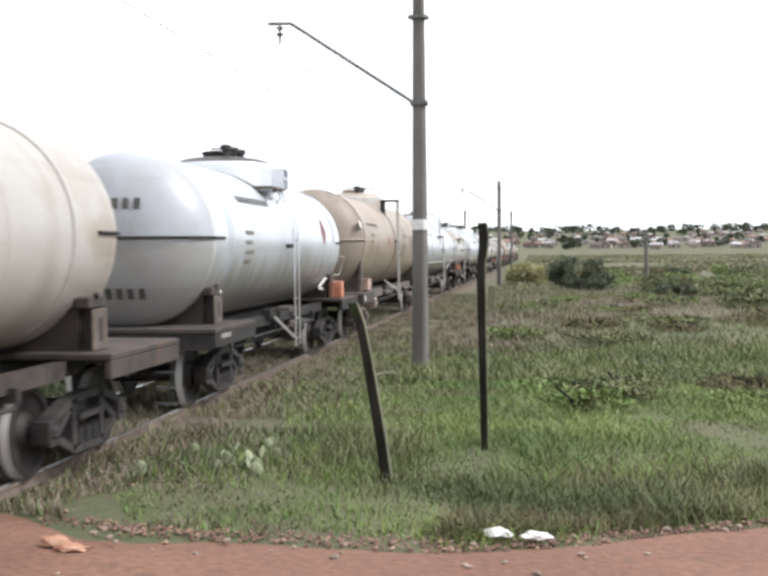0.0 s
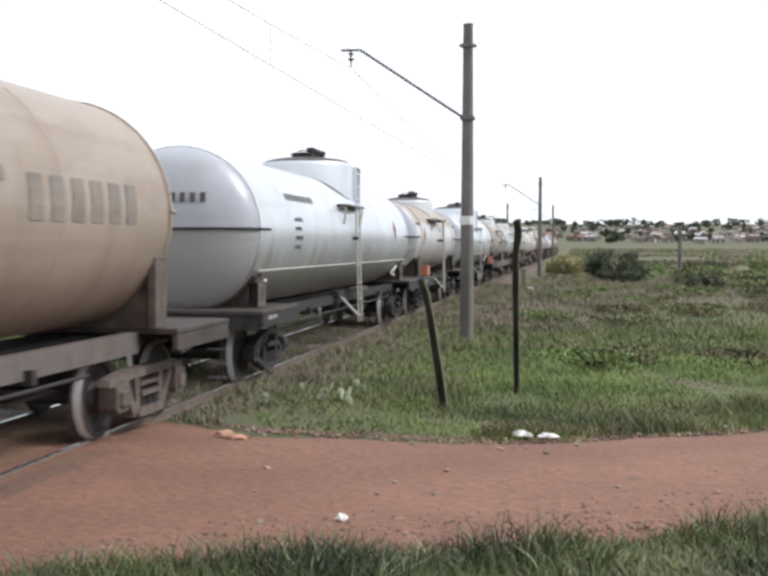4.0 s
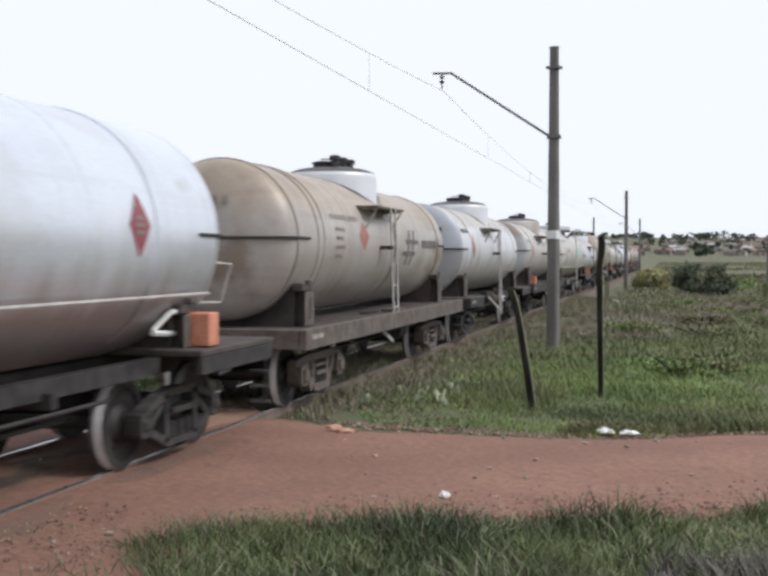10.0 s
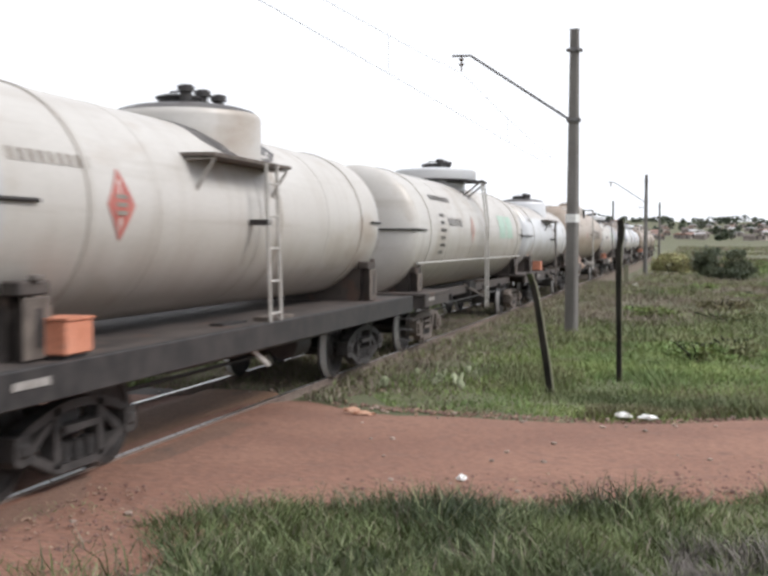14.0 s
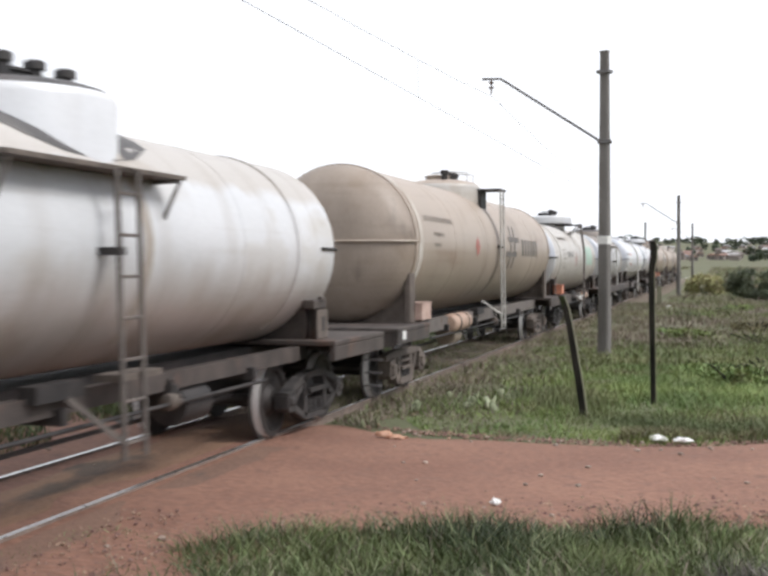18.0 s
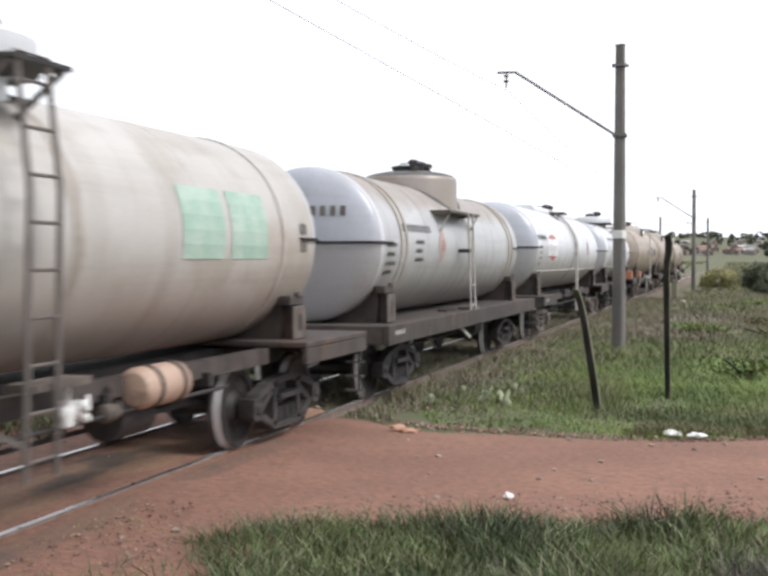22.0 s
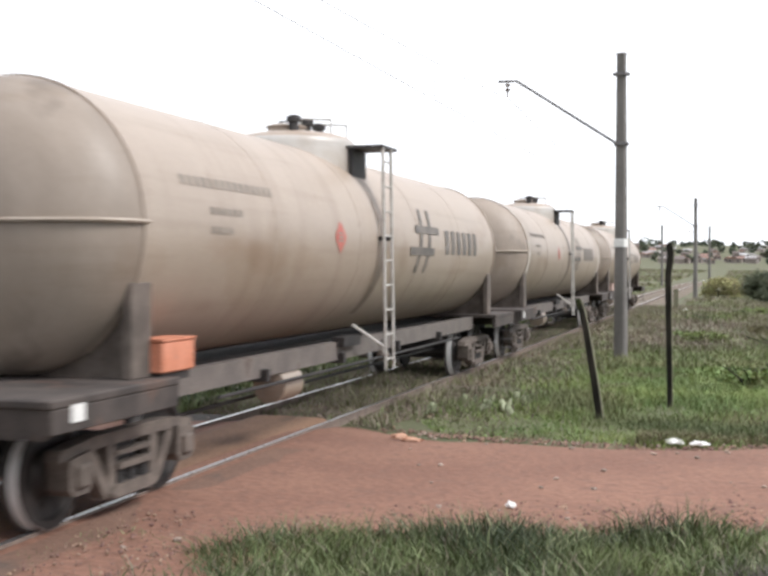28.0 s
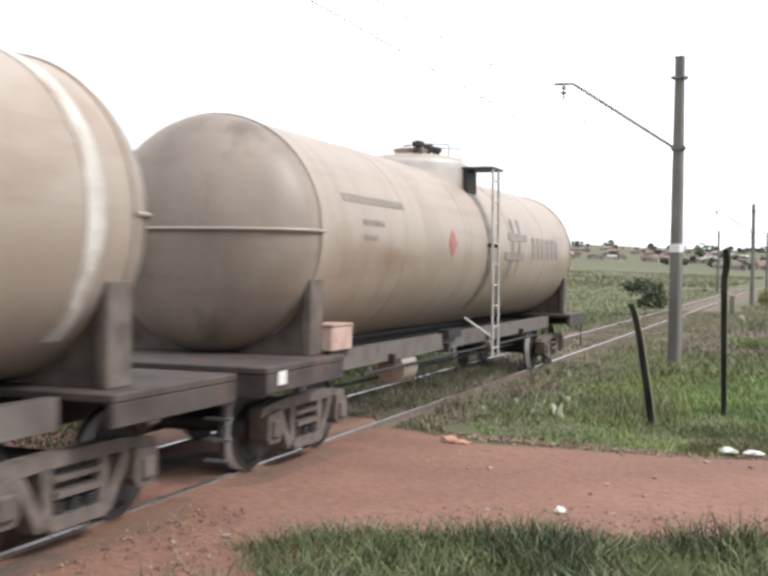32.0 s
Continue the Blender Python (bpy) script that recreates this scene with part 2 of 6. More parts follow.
M_DBOGIE = surface("grimy_dark_bogie_steel", [(0.024, 0.0215, 0.021), (0.062, 0.055, 0.052)], 0.75, 0.15, 5, 50, 0.25, 0.006)
M_WHEEL = surface("worn_wheel_steel", [(0.024, 0.021, 0.020), (0.05, 0.043, 0.04)], 0.65, 0.3, 5, 60, 0.15, 0.004)
M_TREAD = surface("bright_wheel_tread", [(0.62, 0.61, 0.60), (0.70, 0.69, 0.68)], 0.5, 0.1, 8, 60, 0.05, 0.002)
M_RAILTOP = surface("polished_rail_head", [(0.5, 0.5, 0.5), (0.6, 0.6, 0.6)], 0.3, 0.9, 8, 60, 0.05, 0.002)
M_RAIL = surface("rusty_rail_steel", [(0.15, 0.115, 0.095), (0.22, 0.17, 0.14)], 0.8, 0.1, 6, 60, 0.2, 0.004)
M_STRIPE = surface("white_lime_stripe", [(0.66, 0.65, 0.62), (0.78, 0.77, 0.75)], 0.6, 0, 2, 30, 0.05, 0.003, (1, 3, 1))
M_MARK = surface("faded_black_lettering", [(0.05, 0.048, 0.046), (0.11, 0.10, 0.095)], 0.6, 0, 3, 40, 0)
M_FADE = surface("faint_grey_lettering", [(0.2, 0.17, 0.145), (0.27, 0.235, 0.2)], 0.6, 0, 3, 40, 0)
M_SMUDGE = surface("worn_grey_lettering", [(0.10, 0.09, 0.082), (0.17, 0.148, 0.13)], 0.6, 0, 3, 40, 0)
M_RED = surface("faded_red_placard", [(0.36, 0.10, 0.085), (0.46, 0.14, 0.11)], 0.5, 0, 3, 40, 0)
M_ROSE = surface("bleached_red_placard", [(0.40, 0.24, 0.21), (0.48, 0.31, 0.27)], 0.5, 0, 3, 40, 0)
M_DRED = surface("deep_red_placard", [(0.25, 0.06, 0.075), (0.32, 0.085, 0.10)], 0.5, 0, 3, 40, 0)
M_GREEN = surface("faded_green_lettering", [(0.31, 0.45, 0.36), (0.43, 0.53, 0.45)], 0.5, 0, 3, 40, 0)
M_ORANGE = surface("orange_box_paint", [(0.50, 0.185, 0.105), (0.62, 0.26, 0.165)], 0.5, 0, 4, 40, 0.08, 0.003, (1, 1, 1), ((0.4, 0.2, 0.14), 5, 0.62))
M_PINK = surface("bleached_box_paint", [(0.40, 0.27, 0.22), (0.52, 0.38, 0.325)], 0.6, 0, 4, 40, 0.08, 0.003, (1, 1, 1), ((0.3, 0.2, 0.16), 5, 0.6))
M_WORN = surface("worn_cream_stripe", [(0.44, 0.40, 0.35), (0.60, 0.56, 0.51)], 0.6, 0, 2, 30, 0.05, 0.003, (1, 3, 1), ((0.38, 0.315, 0.26), 1.5, 0.52))
M_CHALK = surface("worn_chalk_lettering", [(0.20, 0.18, 0.165), (0.36, 0.335, 0.31)], 0.7, 0, 6, 40, 0)
M_PALE = surface("pale_ladder_paint", [(0.36, 0.34, 0.31), (0.48, 0.46, 0.43)], 0.6, 0.1, 4, 40, 0.1, 0.003)
M_BEIGE = surface("beige_reservoir_paint", [(0.37, 0.25, 0.185), (0.47, 0.335, 0.26)], 0.6, 0, 3, 40, 0.1, 0.003, (1, 1, 1), ((0.30, 0.21, 0.15), 3.0, 0.58), grime=0.48)
M_FAINT = surface("nearly_gone_lettering", [(0.56, 0.545, 0.53), (0.66, 0.645, 0.63)], 0.5, 0, 3, 40, 0)
M_SIGN = surface("white_sign_enamel", [(0.76, 0.76, 0.75), (0.82, 0.82, 0.81)], 0.4, 0, 2, 20, 0)
M_CONC = surface("weathered_concrete", [(0.125, 0.115, 0.106), (0.18, 0.168, 0.156)], 0.9, 0, 3, 45, 0.25, 0.006, (1, 1, 0.3), ((0.15, 0.135, 0.12), 2.5, 0.60))
M_IRON = surface("galvanised_iron", [(0.12, 0.115, 0.115), (0.2, 0.19, 0.19)], 0.6, 0.4, 6, 60, 0.1, 0.003)
M_CERAMIC = surface("brown_glazed_ceramic", [(0.16, 0.12, 0.11), (0.24, 0.19, 0.17)], 0.3, 0, 6, 60, 0)
M_WOOD = surface("dark_mossy_wood", [(0.014, 0.013, 0.011), (0.034, 0.03, 0.025)], 0.95, 0, 8, 70, 0.4, 0.008, (1, 1, 0.2), ((0.045, 0.06, 0.02), 3.0, 0.55))
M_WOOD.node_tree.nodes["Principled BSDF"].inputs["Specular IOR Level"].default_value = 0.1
# paler copy for the posts' sunlit right edge; also the wire and plate
M_WOODLIT = surface("pale_wood_and_lit_edge", [(0.12, 0.12, 0.075), (0.2, 0.19, 0.13)], 0.85, 0, 8, 70, 0.4, 0.008, (1, 1, 0.2))
M_DIRT = surface("red_dirt", [(0.190, 0.094, 0.064), (0.240, 0.125, 0.086)], 0.95, 0, 0.6, 16, 0.7, 0.03, (0.7, 1.0, 1), ((0.19, 0.10, 0.071), 5.0, 0.57), 0.5)
M_INFILL = surface("orange_packed_dirt", [(0.19, 0.108, 0.068), (0.255, 0.152, 0.096)], 0.95, 0, 0.9, 26, 0.6, 0.02, (1, 0.45, 1), ((0.105, 0.074, 0.055), 1.3, 0.57), 0.4)
M_OILY = surface("oil_stained_dirt", [(0.150, 0.084, 0.059), (0.200, 0.114, 0.080)], 0.95, 0, 0.9, 26, 0.6, 0.02, (1, 0.6, 1), ((0.105, 0.073, 0.057), 1.6, 0.56), 0.4)
# dark dirt with the train's shade painted in, past the far rail
M_APRON = surface("dark_shaded_dirt", [(0.050, 0.045, 0.042), (0.095, 0.083, 0.075)], 0.95, 0, 1.2, 26, 0.6, 0.02, (1, 0.6, 1), ((0.13, 0.095, 0.072), 1.3, 0.60), 0.4)
M_BALLAST = surface("dusty_trackbed_soil", [(0.127, 0.099, 0.073), (0.182, 0.143, 0.105)], 0.95, 0, 1.6, 30, 0.9, 0.03, (1, 1, 1), ((0.17, 0.125, 0.09), 0.8, 0.58), 0.4)
M_SOIL = surface("grassy_soil", [(0.082, 0.092, 0.042), (0.135, 0.13, 0.07)], 0.95, 0, 0.12, 9, 0.6, 0.03, (1, 1, 1), ((0.135, 0.115, 0.08), 0.16, 0.57), 0.35)
M_GRASS = surface("fresh_green_grass", [(0.034, 0.052, 0.018), (0.132, 0.163, 0.058)], 0.6, 0, 0.8, 9, 0, spread=0.45)
M_TIPS = surface("pale_grass_tips", [(0.20, 0.235, 0.11), (0.29, 0.31, 0.17)], 0.6, 0, 1.1, 9, 0, spread=0.3)
M_LAWN = surface("bright_short_grass", [(0.112, 0.171, 0.048), (0.218, 0.284, 0.090)], 0.65, 0, 0.45, 6, 0, patch=((0.15, 0.135, 0.07), 0.55, 0.58), spread=0.2)
M_OLIVE = surface("olive_seeding_grass", [(0.105, 0.10, 0.046), (0.185, 0.16, 0.085)], 0.7, 0, 0.7, 6, 0, spread=0.25)
M_MEADOW = surface("meadow_grass", [(0.100, 0.128, 0.050), (0.203, 0.212, 0.096)], 0.65, 0, 0.35, 6, 0, spread=0.35)
M_DRY = surface("dry_grass", [(0.155, 0.129, 0.094), (0.253, 0.209, 0.158)], 0.7, 0, 0.8, 6, 0, spread=0.3)
M_GREYDRY = surface("grey_dead_scrub", [(0.10, 0.088, 0.076), (0.185, 0.165, 0.145)], 0.8, 0, 0.8, 6, 0, spread=0.4)
M_BUSH = surface("dark_bush_leaves", [(0.058, 0.074, 0.042), (0.105, 0.12, 0.066)], 0.6, 0, 1.0, 8, 0, spread=0.35)
M_YELLOW = surface("yellow_green_leaves", [(0.27, 0.265, 0.11), (0.38, 0.355, 0.17)], 0.6, 0, 1.0, 8, 0, spread=0.3)
M_CACTUS = surface("pale_cactus_pad", [(0.20, 0.23, 0.125), (0.34, 0.36, 0.24)], 0.6, 0, 5, 30, 0.1, 0.004, spread=0.3)
M_FARTREE = surface("far_tree_leaves", [(0.035, 0.05, 0.03), (0.065, 0.08, 0.045)], 0.8, 0, 0.05, 1, 0, spread=0.3)
M_TILE = surface("far_clay_roof", [(0.24, 0.145, 0.115), (0.33, 0.21, 0.17)], 0.8, 0, 0.3, 3, 0, rand=0.25)
M_OLDROOF = surface("far_weathered_roof", [(0.13, 0.105, 0.095), (0.2, 0.165, 0.15)], 0.8, 0, 0.3, 3, 0, rand=0.25)
M_TIN = surface("far_pale_roof", [(0.34, 0.33, 0.33), (0.62, 0.61, 0.61)], 0.5, 0, 0.3, 3, 0, rand=0.25)
M_HOUSE = surface("far_house_plaster", [(0.24, 0.205, 0.185), (0.36, 0.315, 0.285)], 0.9, 0, 0.3, 3, 0, rand=0.35)
M_PANE = surface("far_dark_window", [(0.03, 0.03, 0.035), (0.05, 0.05, 0.055)], 0.3, 0, 1, 5, 0)
M_LITTER = surface("crumpled_white_plastic", [(0.72, 0.71, 0.68), (0.82, 0.81, 0.79)], 0.5, 0, 6, 40, 0.2, 0.005)
M_LITTERO = surface("torn_orange_packaging", [(0.42, 0.19, 0.11), (0.55, 0.34, 0.24)], 0.6, 0, 7, 40, 0.2, 0.005)
M_GRAVEL = surface("brown_gravel", [(0.14, 0.088, 0.064), (0.27, 0.175, 0.13)], 0.9, 0, 6, 40, 0.2, 0.005, spread=0.35)
M_STONE = surface("pale_stone", [(0.22, 0.16, 0.125), (0.36, 0.29, 0.24)], 0.9, 0, 8, 40, 0.3, 0.005, rand=0.3)

# ---- mesh helpers ----
MESHES = {}


def mesh_of(bm, name, material, smooth=False):
    me = bpy.data.meshes.new(name)
    bmesh.ops.recalc_face_normals(bm, faces=bm.faces)
    bm.to_mesh(me)
    bm.free()
    for m in material if isinstance(material, (list, tuple)) else (material,):
        me.materials.append(m)
    if smooth:
        me.polygons.foreach_set("use_smooth", [True] * len(me.polygons))
        me.set_sharp_from_angle(angle=radians(38))
    return me


def part(name, bm, material, parent=None, label="", at=None, smooth=False):
    me = bm if isinstance(bm, bpy.types.Mesh) else mesh_of(bm, name, material, smooth)
    ob = new(name, me)
    if parent:
        ob.parent = parent
    if at is not None:
        ob.matrix_basis = at
    return tagged(ob, label)


def shared(key, build, material, smooth=False):
    if key not in MESHES:
        MESHES[key] = mesh_of(build(), key, material, smooth)
    return MESHES[key]


def box(bm, x0, x1, y0, y1, z0, z1, bevel=0.0, rot=None):
    vs = [bm.verts.new(p) for p in ((x0, y0, z0), (x1, y0, z0), (x1, y1, z0), (x0, y1, z0), (x0, y0, z1), (x1, y0, z1), (x1, y1, z1), (x0, y1, z1))]
    fs = [bm.faces.new([vs[i] for i in f]) for f in ((0, 3, 2, 1), (4, 5, 6, 7), (0, 1, 5, 4), (1, 2, 6, 5), (2, 3, 7, 6), (3, 0, 4, 7))]
    if bevel:
        es = list({e for f in fs for e in f.edges})
        bmesh.ops.bevel(bm, geom=es, offset=bevel, segments=1, affect="EDGES", profile=0.5)
    return bm


def prism(bm, pts, axis, a, b):
    """Extrude a polygon: axis 'x' takes pts as (y, z), 'y' as (x, z), 'z' as (x, y)."""
    def place(p, k):
        return {"x": (k, p[0], p[1]), "y": (p[0], k, p[1]), "z": (p[0], p[1], k)}[axis]
    lo, hi = [bm.verts.new(place(p, a)) for p in pts], [bm.verts.new(place(p, b)) for p in pts]
    bm.faces.new(lo), bm.faces.new(hi[::-1])
    for i in range(len(pts)):
        j = (i + 1) % len(pts)
        bm.faces.new((lo[i], hi[i], hi[j], lo[j]))
    return bm


def beam(bm, p, q, w, h=None, n=4):
    """A straight bar from p to q, n-sided, of width w."""
    p, q = Vector(p), Vector(q)
    d = (q - p).normalized()
    side = d.cross(Vector((0, 0, 1)))
    side = side.normalized() if side.length > 1e-4 else Vector((1, 0, 0))
    up = side.cross(d)
    h = h or w
    ring = [(math.cos(2 * math.pi * (i + 0.5) / n), math.sin(2 * math.pi * (i + 0.5) / n)) for i in range(n)]
    k = 0.7071 if n == 4 else 0.5
    a, b = [[bm.verts.new(o + side * (c * w * k) + up * (s * h * k)) for c, s in ring] for o in (p, q)]
    bm.faces.new(a[::-1]), bm.faces.new(b)
    for i in range(n):
        j = (i + 1) % n
        bm.faces.new((a[i], a[j], b[j], b[i]))
    return bm


def tube(bm, pts, r, n=6):
    """One connected round bar along a line of points."""
    pts = [Vector(p) for p in pts]
    side, last = None, None
    for i, p in enumerate(pts):
        d = (pts[min(i + 1, len(pts) - 1)] - pts[max(i - 1, 0)]).normalized()
        if side is None:
            side = d.cross(Vector((0, 0, 1))) if abs(d.z) < 0.9 else d.cross(Vector((1, 0, 0)))
        side = (side - d * side.dot(d)).normalized()
        up = side.cross(d)
        ring = [bm.verts.new(p + side * (r * math.cos(2 * math.pi * k / n)) + up * (r * math.sin(2 * math.pi * k / n))) for k in range(n)]
        if last is None:
            bm.faces.new(ring[::-1])
        else:
            for k in range(n):
                bm.faces.new((last[k], last[(k + 1) % n], ring[(k + 1) % n], ring[k]))
        last = ring
    bm.faces.new(last)
    return bm


def lathe(bm, prof, axis="y", n=32, c=(0, 0, 0)):
    """Turn a profile of (place along the axis, radius)."""
    rings = []
    for a, r in prof:
        ring = []
        for i in range(n):
            u, v = r * math.cos(2 * math.pi * i / n), r * math.sin(2 * math.pi * i / n)
            p = {"x": (a, u, v), "y": (u, a, v), "z": (u, v, a)}[axis]
            ring.append(bm.verts.new((p[0] + c[0], p[1] + c[1], p[2] + c[2])))
        rings.append(ring)
    for a, b in zip(rings, rings[1:]):
        for i in range(n):
            j = (i + 1) % n
            bm.faces.new((a[i], a[j], b[j], b[i]))
    bm.faces.new(rings[0]), bm.faces.new(rings[-1][::-1])
    return bm


def wrapped(bm, y0, y1, a0, a1, R, zc, lift=0.008, thick=0.004):
    """A patch on the tank's near side between two places along it and two angles (degrees above the equator)."""
    k = max(1, int(abs(a1 - a0) / 6))
    rows = []
    for i in range(k + 1):
        a = radians(a0 + (a1 - a0) * i / k)
        rows.append([bm.verts.new(((R + lift) * math.cos(a), y, zc + (R + lift) * math.sin(a))) for y in (y0, y1)])
    for p, q in zip(rows, rows[1:]):
        bm.faces.new((p[0], p[1], q[1], q[0]))
    return bm


def wrapped_poly(bm, pts, R, zc, lift=0.008):
    """A convex polygon of (y, angle) on the tank's near side."""
    mid = (sum(p[0] for p in pts) / len(pts), sum(p[1] for p in pts) / len(pts))
    def put(y, a):
        return bm.verts.new(((R + lift) * math.cos(radians(a)), y, zc + (R + lift) * math.sin(radians(a))))
    c = put(*mid)
    ring = []
    for (y0, a0), (y1, a1) in zip(pts, pts[1:] + pts[:1]):
        for k in range(4):
            ring.append(put(y0 + (y1 - y0) * k / 4, a0 + (a1 - a0) * k / 4))
    for i in range(len(ring)):
        bm.faces.new((c, ring[i], ring[(i + 1) % len(ring)]))
    return bm


def letters(text, size):
    """The built-in font as a flat bmesh in x, y, middle at the origin."""
    cu = bpy.data.curves.new("letters", "FONT")
    cu.body, cu.size, cu.align_x, cu.align_y, cu.resolution_u = text, size, "CENTER", "CENTER", 2
    ob = bpy.data.objects.new("letters", cu)
    scene.collection.objects.link(ob)
    me = bpy.data.meshes.new_from_object(ob.evaluated_get(bpy.context.evaluated_depsgraph_get()))
    bpy.data.objects.remove(ob)
    bm = bmesh.new()
    bm.from_mesh(me)
    return bm


# ---- ground ----
XC, XN, XF = -6.45, -5.64, -7.26       # track centre, near and far rail


def lerp(x, xs, ys):
    return float(np.interp(x, xs, ys))


def ground_z(x, y):
    d = math.hypot(x, y)
    z = lerp(d, [0, 60, 100, 160, 250, 350, 500, 650, 720, 900, 1100, 1300, 2000, 3500], [-0.12, -0.15, -0.3, -0.2, 0.1, 0.6, 1.7, 3.4, 4.8, 10.5, 18, 25.5, 40, 70])
    az = math.degrees(math.atan2(x, y))
    if d > 120:
        z += (d - 120) * lerp(az, [-40, -12, -5, 0, 40], [0.006, 0.006, 0.002, -0.0005, -0.001])
    if d > 14:
        z += 0.10 * min((d - 14) / 30, 1) * noise.noise((x * 0.13, y * 0.13, 0)) * (1 if abs(x - XC) > 3.2 else 0.2)
    return z


def build_ground():
    radii = [0.01] + list(np.geomspace(1.2, 4200, 74))
    n = 150
    verts, faces = [(0, 0, ground_z(0, 0))], []
    for r in radii[1:]:
        for i in range(n):
            a = 2 * math.pi * i / n
            x, y = r * math.sin(a), r * math.cos(a)
            verts.append((x, y, ground_z(x, y)))
    for i in range(n):
        faces.append((0, 1 + (i + 1) % n, 1 + i))
    for k in range(len(radii) - 2):
        for i in range(n):
            a, b = 1 + k * n + i, 1 + k * n + (i + 1) % n
            faces.append((a, b, b + n, a + n))
    me = bpy.data.meshes.new("ground")
    me.from_pydata(verts, [], faces)
    me.materials.append(M_SOIL)
    me.polygons.foreach_set("use_smooth", [True] * len(faces))
    tagged(new("ground", me), "grassy ground with bare brown patches and low rises", "ground", kind="structure")


def strip(name, left, right, material, label, category, drop=0.12, crown=0.025):
    """A ribbon between two edge lines of equal length, with a crown and skirts that dip into the ground."""
    bm = bmesh.new()
    rows = []
    for (x0, y0, z0), (x1, y1, z1) in zip(left, right):
        row = []
        for k in range(9):
            f = k / 8
            x, y, z = x0 + (x1 - x0) * f, y0 + (y1 - y0) * f, z0 + (z1 - z0) * f
            z += crown * math.sin(math.pi * f) ** 0.6 + 0.015 * noise.noise((x * 0.8, y * 0.8, 3))
            row.append(bm.verts.new((x, y, z - (drop if k in (0, 8) else 0))))
        rows.append(row)
    for a, b in zip(rows, rows[1:]):
        for i in range(8):
            bm.faces.new((a[i], a[i + 1], b[i + 1], b[i]))
    tagged(part(name, bm, material, smooth=True), label, category, kind="structure")


def build_roads():
    def wob(x, s):
        return 0.16 * noise.noise((x * 0.9, s, 0)) + 0.07 * noise.noise((x * 3.1, s, 5))
    xs = list(np.arange(-40, 40.1, 0.35))
    far = [(x, lerp(x, [-40, -14, -5.3, -4.1, -2.9, -1, 0.24, 1.26, 12, 40], [25, 17.0, 15.5, 14.9, 14.7, 14.56, 15.0, 15.57, 21.8, 38]) + 0.34 + 1.3 * wob(x, 1)) for x in xs]
    near = [(x, lerp(x, [-40, -14, -7, -5.0, -4.1, -3.3, -2.25, -0.7, 0.8, 12, 40], [16, 7.6, 5.0, 4.6, 4.6, 8.2, 8.9, 9.5, 10.3, 16, 31]) + wob(x, 9)) for x in xs]
    z = -0.075
    strip("dirt_road", [(x, y, lerp(x, [-9, -7.5, -5.1, -4.2], [z, -0.05, -0.05, z])) for x, y in near],
          [(x, y, lerp(x, [-9, -7.5, -5.1, -4.2], [z, -0.05, -0.05, z])) for x, y in far], M_DIRT, "red dirt road over a level crossing", "road")
    dip = lambda y: lerp(y, [2.5, 4.5, 15.2, 16.6], [-0.14, -0.24, -0.24, -0.14])
    ci = [4.4 + 0.4 * k for k in range(29)]
    strip("crossing_infill", [(XF + 0.10, y, -0.038) for y in ci], [(XN - 0.10, y, -0.038) for y in ci], M_INFILL, "oil-stained dirt packed between the rails", "crossing", drop=0.08, crown=0.02)
    strip("crossing_edge", [(XN + 0.09, y, -0.022) for y in ci[:22]], [(XN + 0.62 + 0.35 * noise.noise((y * 0.9, 2, 0)) + 0.16 * noise.noise((y * 3.1, 5, 0)), y, -0.035) for y in ci[:22]], M_OILY, "oil-stained gravelly dirt along the near rail", "crossing", drop=0.08, crown=0.004)
    strip("crossing_apron", [(XF - 2.2, y, -0.10) for y in ci], [(XF - 0.08, y, -0.055) for y in ci], M_APRON, "oil-stained dirt beside the far rail", "crossing", drop=0.08, crown=0.03)
    ys = [y for y in list(np.arange(-60, 6.5, 1.0)) + list(np.arange(7, 60, 0.5)) + list(np.arange(60, 420, 4))]
    strip("trackbed", [(XC - 2.3 - 0.25 * noise.noise((y * 0.4, 0, 0)), y, dip(y) - 0.04) for y in ys],
          [(XC + 2.0 + 0.35 * noise.noise((y * 0.4, 7, 0)), y, dip(y)) for y in ys], M_BALLAST, "dusty dark ballast bed of the railway", "trackbed", crown=0.06)


def build_track():
    track = tagged(new("railway_track"), "straight single railway track with worn bright rails", "railway track", kind="structure")
    prof = [(-0.065, -0.155), (0.065, -0.155), (0.065, -0.14), (0.012, -0.125), (0.012, -0.04), (0.034, -0.03), (0.034, 0), (-0.034, 0), (-0.034, -0.03), (-0.012, -0.04), (-0.012, -0.125), (-0.065, -0.14)]
    for x in (XN, XF):
        rail = part("rail", prism(bmesh.new(), prof, "y", -80, 420), M_RAIL, track, at=pose(x, 0, 0))
        part("rail_head", box(bmesh.new(), -0.03, 0.03, -80, 420, 0.0005, 0.004), M_RAILTOP, rail, "polished running surface of the rail")


build_ground()
build_roads()
build_track()

# ---- tank wagons ----
WR, WB = 0.46, 1.8          # wheel radius, bogie wheelbase
SPEED = 8.9
K = 1.035                   # the wagons against the drawn sizes


